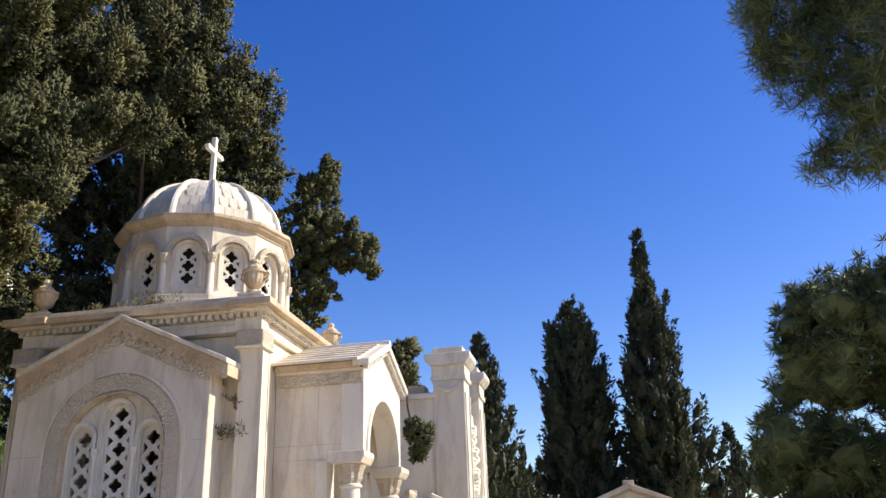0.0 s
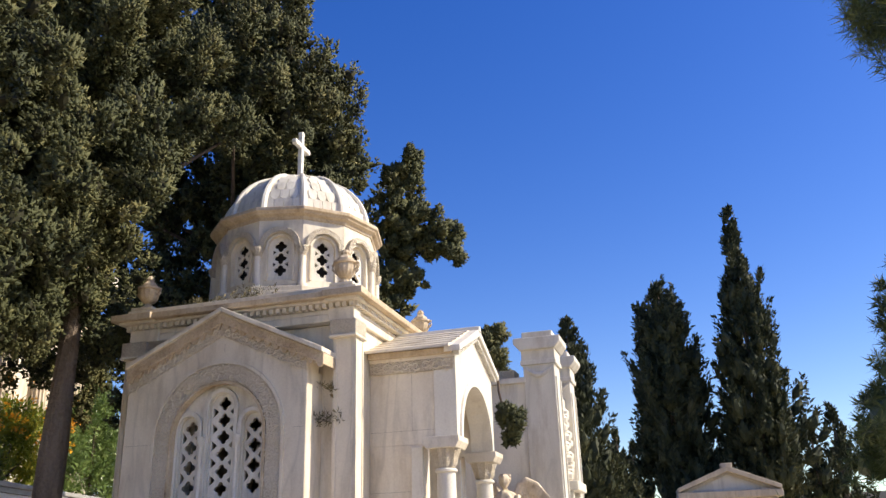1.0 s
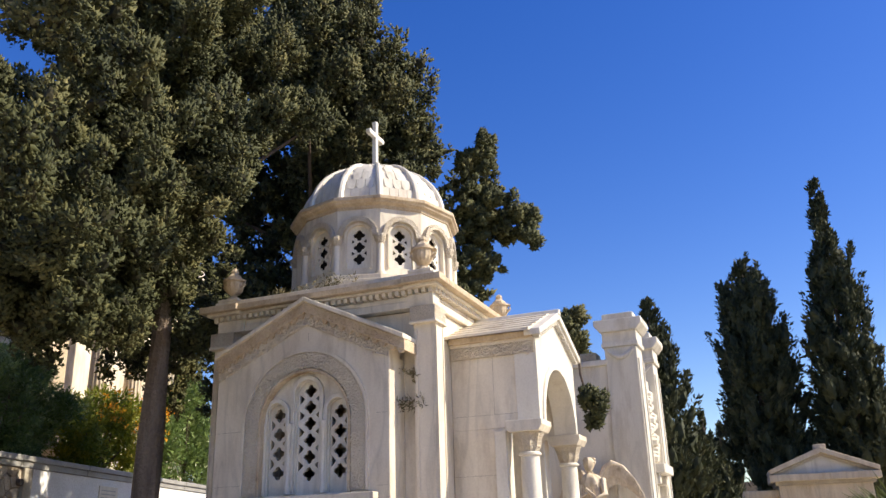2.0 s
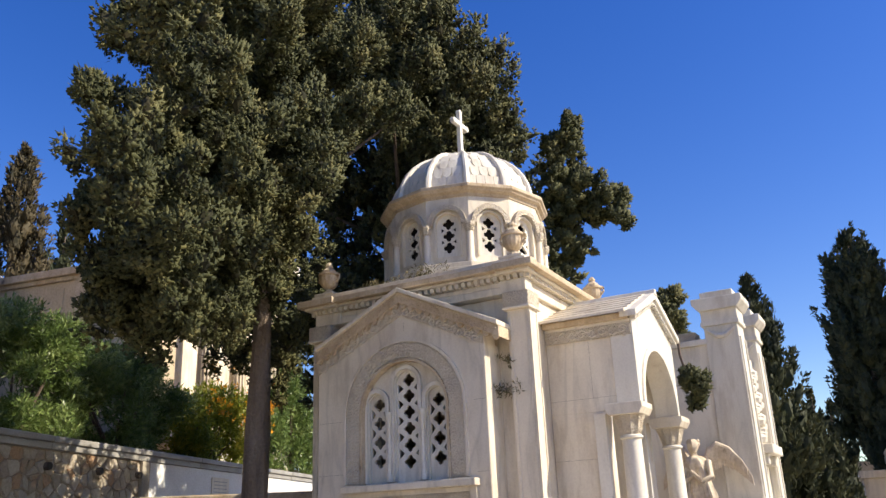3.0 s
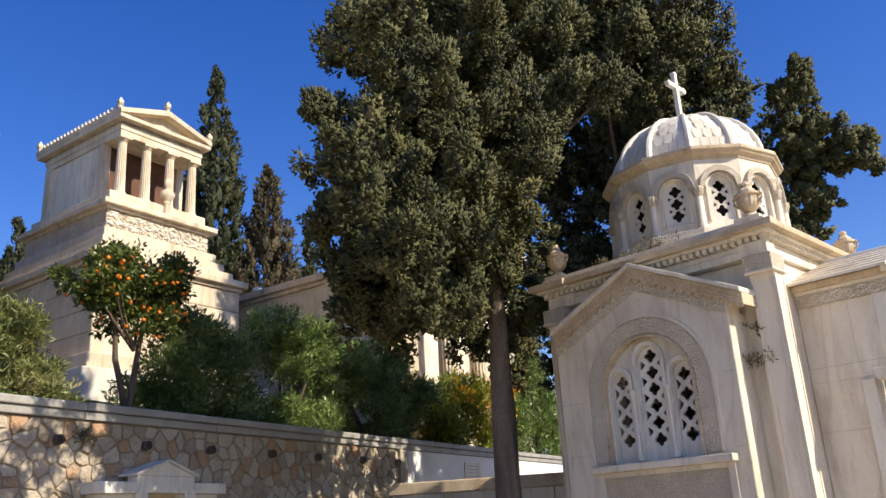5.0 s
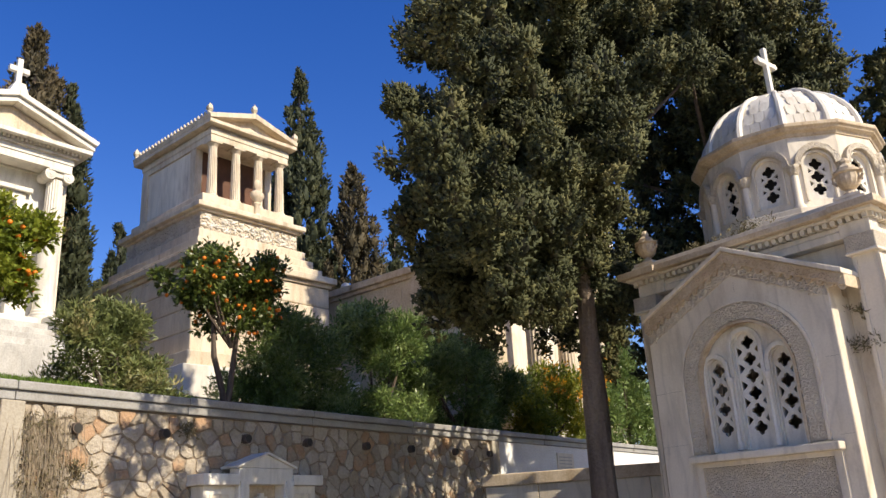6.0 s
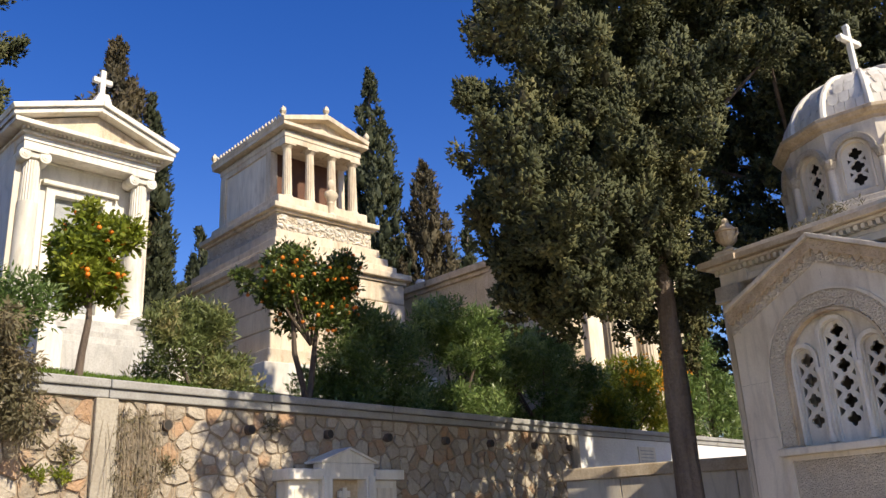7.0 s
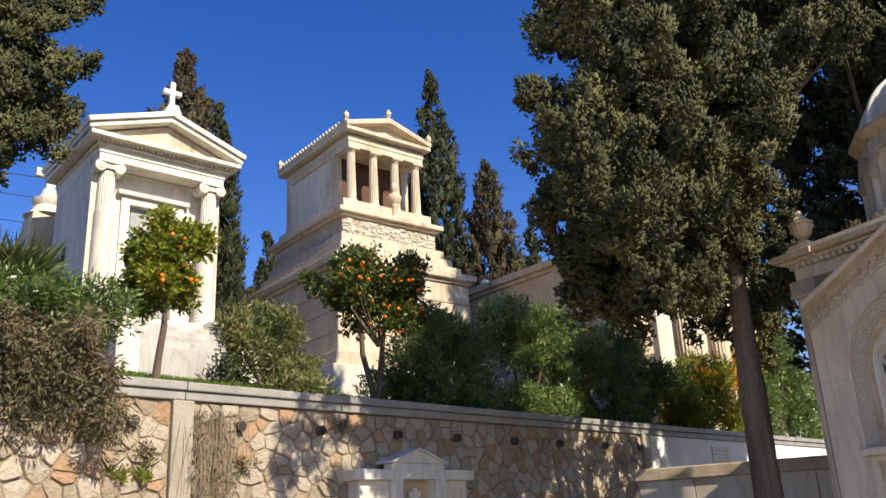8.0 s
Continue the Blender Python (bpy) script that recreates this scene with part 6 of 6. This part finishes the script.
def blobfill(x0, x1, y0, y1, z0, z1, n, r, seed):
    q = random.Random(seed)
    out = []
    for _ in range(n):
        u, v = q.uniform(-1, 1), q.uniform(-1, 1)
        out.append(((x0 + x1) / 2 + u * (x1 - x0) / 2 * math.sqrt(1 - 0.6 * max(v, 0) ** 2), q.uniform(y0, y1), (z0 + z1) / 2 + v * (z1 - z0) / 2, r * q.uniform(0.75, 1.2)))
    return out


shrub("oleander_bush", 3.0, 0.7, 0, blobfill(-1.2, 0.98, -0.35, 0.5, 3.15, 4.25, 40, 0.3, 1), LEAF_OLE, 51, "large green oleander spilling over the wall", 0.10, 900, "oleanders")
shrub("dry_creeper", 2.6, 0.45, 0, blobfill(-0.9, 0.95, -0.8, -0.2, 2.6, 3.6, 30, 0.24, 2), LEAF_DRY, 52, "dry brownish creeper hanging over the coping", 0.08, 800, rise=-0.6)
shrub("oleander_bush", 6.15, 0.85, 0, blobfill(-0.75, 0.75, -0.3, 0.5, 3.2, 4.35, 20, 0.28, 3), LEAF_TIP, 53, "rounded oleander bush with browned leaf tips", 0.095, 950, "oleanders")
shrub("oleander_bush", 9.35, 0.8, 0, blobfill(-0.85, 0.8, -0.3, 0.6, 3.2, 4.75, 24, 0.3, 4), LEAF_OLE, 54, "dark oleander bush behind the coping", 0.105, 900, "oleanders")
shrub("oleander_bush", 11.6, 1.1, 0, blobfill(-1.2, 1.3, -0.5, 0.6, 3.2, 5.1, 34, 0.34, 5), LEAF_OLE, 55, "tall oleander in the shade of the cypress", 0.115, 800, "oleanders")
shrub("oleander_bush", 14.6, 1.2, 0, blobfill(-1.3, 1.9, -0.5, 0.6, 3.2, 5.2, 36, 0.36, 6), LEAF_OLE, 56, "tall oleander with long narrow leaves", 0.125, 800, "oleanders")
shrub("flowering_shrub", 18.4, 1.2, 0, blobfill(-1.6, 2.0, -0.5, 0.6, 3.3, 5.0, 30, 0.4, 7), LEAF_YEL, 57, "yellow and orange flowering shrub", 0.16, 420)
shrub("laurel_bush", 24.2, 1.6, 0, blobfill(-2.2, 2.2, -0.6, 0.8, 3.3, 6.0, 44, 0.5, 8), LEAF_OLE, 58, "tall bright green bush beyond the tree", 0.2, 420)


def orange_tree(lx, ly, fork, blobs, mat, seed, label, fruits, leaf):
    x, y, _ = wall_point(lx, ly)
    g = ground_z(x, y)
    t = thing("orange_tree", Matrix.Translation((x, y, g)) @ pose(0, 0, 0, 0, 0, WALL_A), label, "orange tree", "orange trees")
    rng = np.random.default_rng(seed)
    c = np.array([(b[0], b[1], b[2] - g) for b in blobs])
    r = np.array([b[3] for b in blobs])
    top = c[:, 2].mean()
    if fork:
        for s in (-0.16, 0.14):
            part("trunk", tube(bmesh.new(), [(0, 0, -0.1), (s * 0.5, 0, 0.25), (s * 1.2, 0.05, 0.7), (s * 1.9, 0, top)], [0.05, 0.045, 0.04, 0.02], 8), BARK2, t, smooth=True)
    else:
        part("trunk", tube(bmesh.new(), [(0, 0, -0.1), (0.03, 0, 0.3), (0.08, 0, 0.7), (0.06, 0, top)], [0.055, 0.045, 0.04, 0.02], 8), BARK2, t, smooth=True)
    for q in c[:7]:
        part("branch", tube(bmesh.new(), [(0.07, 0, 0.85), (q[0] * 0.5, q[1] * 0.5, 0.35 * q[2] + 0.65), tuple(q)], [0.03, 0.02, 0.006], 6), BARK2, t)
    cc, rr = [], []
    for q, s in zip(c, r):
        k = 26
        d = rng.normal(size=(k, 3))
        d /= np.linalg.norm(d, axis=1, keepdims=True)
        cc.append(q + d * s * rng.uniform(0.4, 1.0, (k, 1)))
        rr.append(rng.uniform(0.06, 0.13, k))
    cc, rr = np.vstack(cc), np.concatenate(rr)
    P, D, NF = lump_leaves(cc, rr, 16, rng, 0.0, 0.2)
    leaf_object("crown", P, D, leaf, leaf * 0.5, mat, t, rng, "glossy citrus leaves", face=NF)
    bm = bmesh.new()
    bmesh.ops.create_icosphere(bm, subdivisions=2, radius=0.03)
    first = None
    for k in range(fruits):
        i = int(rng.integers(len(c)))
        d = rng.normal(size=3)
        d[1] -= 0.7
        d /= np.linalg.norm(d)
        at = Matrix.Translation(tuple(c[i] + d * r[i] * rng.uniform(0.8, 1.1)))
        if first is None:
            first = part("orange", bm, ORANGE, t, "ripe orange", smooth=True)
            first.modifiers.clear()
            first.matrix_local = at
        else:
            share(first, "orange", t, at)


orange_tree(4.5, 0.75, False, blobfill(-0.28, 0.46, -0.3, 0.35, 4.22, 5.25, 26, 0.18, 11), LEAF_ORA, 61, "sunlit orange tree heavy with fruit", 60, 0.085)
orange_tree(7.85, 0.7, True, blobfill(-0.78, 0.82, -0.4, 0.5, 4.5, 5.42, 36, 0.2, 12), LEAF_ORA_SHADE, 62, "orange tree with shade-darkened leaves and many small oranges", 175, 0.085)


def fan_palm(x, y, z0, h, n, seed, label, size=0.9):
    t = thing("fan_palm", pose(x, y, z0), label, "palm", "palms")
    rng = np.random.default_rng(seed)
    part("trunk", tube(bmesh.new(), [(0, 0, -0.2), (0, 0, h * 0.5), (0, 0, h)], [0.16, 0.14, 0.12], 12), BARK, t, smooth=True)
    for k in range(n):
        a = rng.uniform(0, 2 * math.pi)
        e = rng.uniform(-0.2, 1.25)
        way = np.array([math.cos(a) * math.cos(e), math.sin(a) * math.cos(e), math.sin(e)])
        hub = way * size * 0.6 + np.array([0, 0, h])
        side = np.cross(way, [0, 0, 1.0])
        side /= np.linalg.norm(side)
        P, D = [], []
        for j in range(26):
            u = (j / 25 - 0.5) * 2.6
            P.append(hub)
            D.append(way * math.cos(u) + side * math.sin(u) - np.array([0, 0, 0.15 * abs(u)]))
        fr = leaf_object("frond", np.array(P), np.array(D), size * 0.75, 0.05, LEAF_PALM, t, rng)
        part("stalk", tube(bmesh.new(), [(0, 0, h), tuple(hub)], [0.018, 0.012], 5), LEAF_PALM, fr)


fan_palm(-13.2, 2.4, ground_z(-13.2, 2.55), 0.9, 30, 71, "shaggy fan palm beside the terrace tombs", 0.85)
fan_palm(5.6, 20.2, 0, 1.5, 18, 72, "bright fan palm beyond the path", 1.0)
fan_palm(7.0, 19.5, 0, 1.3, 18, 73, "bright fan palm beyond the path", 1.0)

# dead vine and small tufts on the face of the wall
rng = np.random.default_rng(83)
VINE = material("dead_vine_stalk", (0.33, 0.27, 0.19), (0.20, 0.155, 0.105), 9, 0.95, 0.4)
DV = thing("dry_vine", WALL_M @ Matrix.Translation((4.8, 0, 0)), "dead brown vine hanging down the wall", "vine")
for k in range(100):
    x0 = rng.normal() * 0.15 + 0.04
    z0 = 2.93 - abs(rng.normal()) * 0.12
    z1 = rng.uniform(1.5, 2.4)
    sway = rng.normal() * 0.06
    part("strand", tube(bmesh.new(), [(x0, -0.05, z0), (x0 + sway, -0.085 - rng.uniform(0, 0.04), (z0 + z1) / 2), (x0 + sway * 1.6, -0.07, z1)], [0.0032, 0.003, 0.0015], 3), VINE, DV)
P, D, NF = lump_leaves(np.stack([rng.uniform(-0.25, 0.3, 160), np.full(160, -0.07), rng.uniform(1.7, 2.9, 160)], 1), np.full(160, 0.05), 8, rng, -0.8, 0.1)
leaf_object("withered_leaves", P, D, 0.05, 0.012, LEAF_DRY, DV, rng)
for k, (lx, z, mt) in enumerate(((3.78, 2.2, LEAF_ORA), (4.03, 2.2, LEAF_ORA), (4.05, 2.42, LEAF_DRY), (6.62, 2.78, LEAF_DRY), (5.2, 2.3, LEAF_DRY))):
    tf = thing("wall_tuft", WALL_M @ Matrix.Translation((lx, -0.05, z)), "small weed rooted in the wall joints", "weed", "wall weeds")
    P, D, NF = lump_leaves(rng.normal(size=(14, 3)) * 0.05, np.full(14, 0.04), 14, rng, 0.5, 0.1)
    leaf_object("foliage", P, D, 0.06, 0.02, mt, tf, rng)

# orange blossom heads on the flowering shrub
x, y, _ = wall_point(18.4, 1.2)
FL = foliage("lantana_flower", (0.75, 0.25, 0.02), (0.85, 0.40, 0.03), (0.9, 0.6, 0.05), 0.5, 0.3)
q = random.Random(9)
fc = np.array([wall_point(q.uniform(16.8, 20.3), q.uniform(0.3, 0.7), q.uniform(4.2, 5.4)) for _ in range(60)])
P, D, NF = lump_leaves(fc, np.full(60, 0.06), 16, rng, 0.3, 0.3)
tagged(leaf_object("blossom_heads", P, D, 0.06, 0.04, FL, None, rng), "small orange blossom heads on the shrub", "flowers", kind="stuff")

# masts and wires far off
MS = thing("wire_mast", pose(-31, 7.2, 0), "thin dark masts with slack wires", "mast")
for dx, dy in ((0, 0), (0.5, 1.5)):
    part("mast", tube(bmesh.new(), [(dx, dy, 8), (dx + 0.15, dy, 15.8)], [0.05, 0.03], 6), IRON, MS)
for z in (12.6, 13.6, 14.4):
    part("wire", tube(bmesh.new(), [(-2, -9, z + 0.4), (0, -1, z), (0.5, 1.5, z)], [0.015] * 3, 5), IRON, MS)

# grass along the coping
rng = np.random.default_rng(81)
n = 7000
lx, ly = rng.uniform(3.2, 7.6, n), rng.uniform(0.42, 1.5, n)
P = np.array([wall_point(a, b) for a, b in zip(lx, ly)])
P[:, 2] = [ground_z(a, b) for a, b in P[:, :2]]
D = rng.normal(size=(n, 3)) * 0.4 + np.array([0, 0, 1.0])
tagged(leaf_object("grass", P, D, 0.085, 0.014, GRASS, None, rng), "bright green grass along the coping", "grass", kind="stuff")

# weeds on the chapel's ledges
rng = np.random.default_rng(82)
W = []
for cx, cy, cz, s, k in ((0.05, -1.38, 4.62, 0.20, 30), (-0.55, -1.42, 4.6, 0.10, 14), (-0.9, -1.4, 4.6, 0.09, 12), (1.19, -1.5, 3.05, 0.12, 16), (1.22, -1.47, 3.4, 0.06, 8)):
    for q in range(k):
        W.append((cx + rng.normal() * s, cy + rng.normal() * 0.04, cz + abs(rng.normal()) * s * 0.35))
W = np.array([tuple(pose(-3.30, 10.84, 0, 0, 0, -10.3) @ Vector(v)) for v in W])
P, D, NF = lump_leaves(W, np.full(len(W), 0.05), 12, rng, 0.6, 0.1)
tagged(leaf_object("ledge_weeds", P, D, 0.06, 0.014, LEAF_DRY, None, rng), "dry weeds growing on the chapel ledges", "weeds", kind="stuff")


# ---- stones of the retaining wall ----
def clip(poly, n, d):
    out = []
    for i in range(len(poly)):
        a, b = poly[i], poly[(i + 1) % len(poly)]
        da, db = a[0] * n[0] + a[1] * n[1] - d, b[0] * n[0] + b[1] * n[1] - d
        if da <= 0:
            out.append(a)
        if (da < 0 < db) or (db < 0 < da):
            k = da / (da - db)
            out.append((a[0] + (b[0] - a[0]) * k, a[1] + (b[1] - a[1]) * k))
    return out


def stone_verts(poly, rng):
    cx = sum(p[0] for p in poly) / len(poly)
    cz = sum(p[1] for p in poly) / len(poly)
    size = max(math.hypot(p[0] - cx, p[1] - cz) for p in poly)
    if size < 0.04:
        return None
    k = 1 - 0.011 / size
    ring = []
    m = len(poly)
    for i in range(m):
        a, b, c = poly[i - 1], poly[i], poly[(i + 1) % m]
        ring.append((b[0] + (a[0] - b[0]) * 0.14, b[1] + (a[1] - b[1]) * 0.14))
        ring.append((b[0] + (c[0] - b[0]) * 0.14, b[1] + (c[1] - b[1]) * 0.14))
    ring = [(cx + (p[0] - cx) * k * rng.uniform(0.93, 1.0), cz + (p[1] - cz) * k * rng.uniform(0.93, 1.0)) for p in ring]
    h = rng.uniform(0.010, 0.030)
    tx, tz = rng.uniform(-0.16, 0.16), rng.uniform(-0.16, 0.16)
    v = [(x, 0.01, z) for x, z in ring]
    v += [(x, -h * 0.6, z) for x, z in ring]
    q = 0.92
    v += [(cx + (x - cx) * q, -h + (x - cx) * tx + (z - cz) * tz + rng.uniform(-0.006, 0.006), cz + (z - cz) * q) for x, z in ring]
    v.append((cx, -h - rng.uniform(0.0, 0.012), cz))
    n = len(ring)
    f = []
    for r in (0, n):
        f += [(r + i, r + (i + 1) % n, r + n + (i + 1) % n, r + n + i) for i in range(n)]
    f += [(2 * n + i, 2 * n + (i + 1) % n, 3 * n) for i in range(n)]
    return v, f, (cx, cz)


def build_stones():
    rng = random.Random(17)
    x0, x1, z1 = -2.5, 13.6, 2.99
    sites = []
    dx, dz = 0.215, 0.166
    nz = 18
    for j in range(nz):
        for i in range(int((x1 - x0) / dx) + 1):
            sites.append((x0 + (i + 0.5 * (j % 2)) * dx + rng.uniform(-0.11, 0.11), (j + 0.5) * dz + rng.uniform(-0.08, 0.08)))
    V, F, near = [], [], 0
    for k, s in enumerate(sites):
        poly = [(s[0] - 0.4, max(s[1] - 0.4, 0)), (s[0] + 0.4, max(s[1] - 0.4, 0)), (s[0] + 0.4, min(s[1] + 0.4, z1)), (s[0] - 0.4, min(s[1] + 0.4, z1))]
        for q in sites:
            a, b = q[0] - s[0], q[1] - s[1]
            if q is not s and abs(a) < 0.8 and abs(b) < 0.7:
                poly = clip(poly, (a, b), (q[0] ** 2 + q[1] ** 2 - s[0] ** 2 - s[1] ** 2) / 2)
                if len(poly) < 3:
                    break
        if len(poly) < 3:
            continue
        for lo, hi in ((4.32, 4.59),):
            if s[0] < lo + 0.13:
                poly = clip(poly, (1, 0), lo)
            else:
                poly = clip(poly, (-1, 0), -hi)
        poly = clip(poly, (1, 0), 13.59) if len(poly) > 2 else poly
        if len(poly) < 3:
            continue
        made = stone_verts(poly, rng)
        if not made:
            continue
        v, f, c = made
        if 2.2 < c[0] < 13.0 and c[1] > 1.75 and near < 300:
            near += 1
            me = bpy.data.meshes.new("stone")
            me.from_pydata(v, [], f)
            me.materials.append(STONE)
            ob = new("stone", me)
            ob.parent = RW
        else:
            o = len(V)
            V += v
            F += [tuple(i + o for i in t) for t in f]
    me = bpy.data.meshes.new("rubble_stones")
    me.from_pydata(V, [], F)
    me.materials.append(STONE_J)
    ob = new("rubble_stones", me)
    ob.parent = RW
    tagged(ob, "rough buff and pink field stones", kind="stuff")


build_stones()
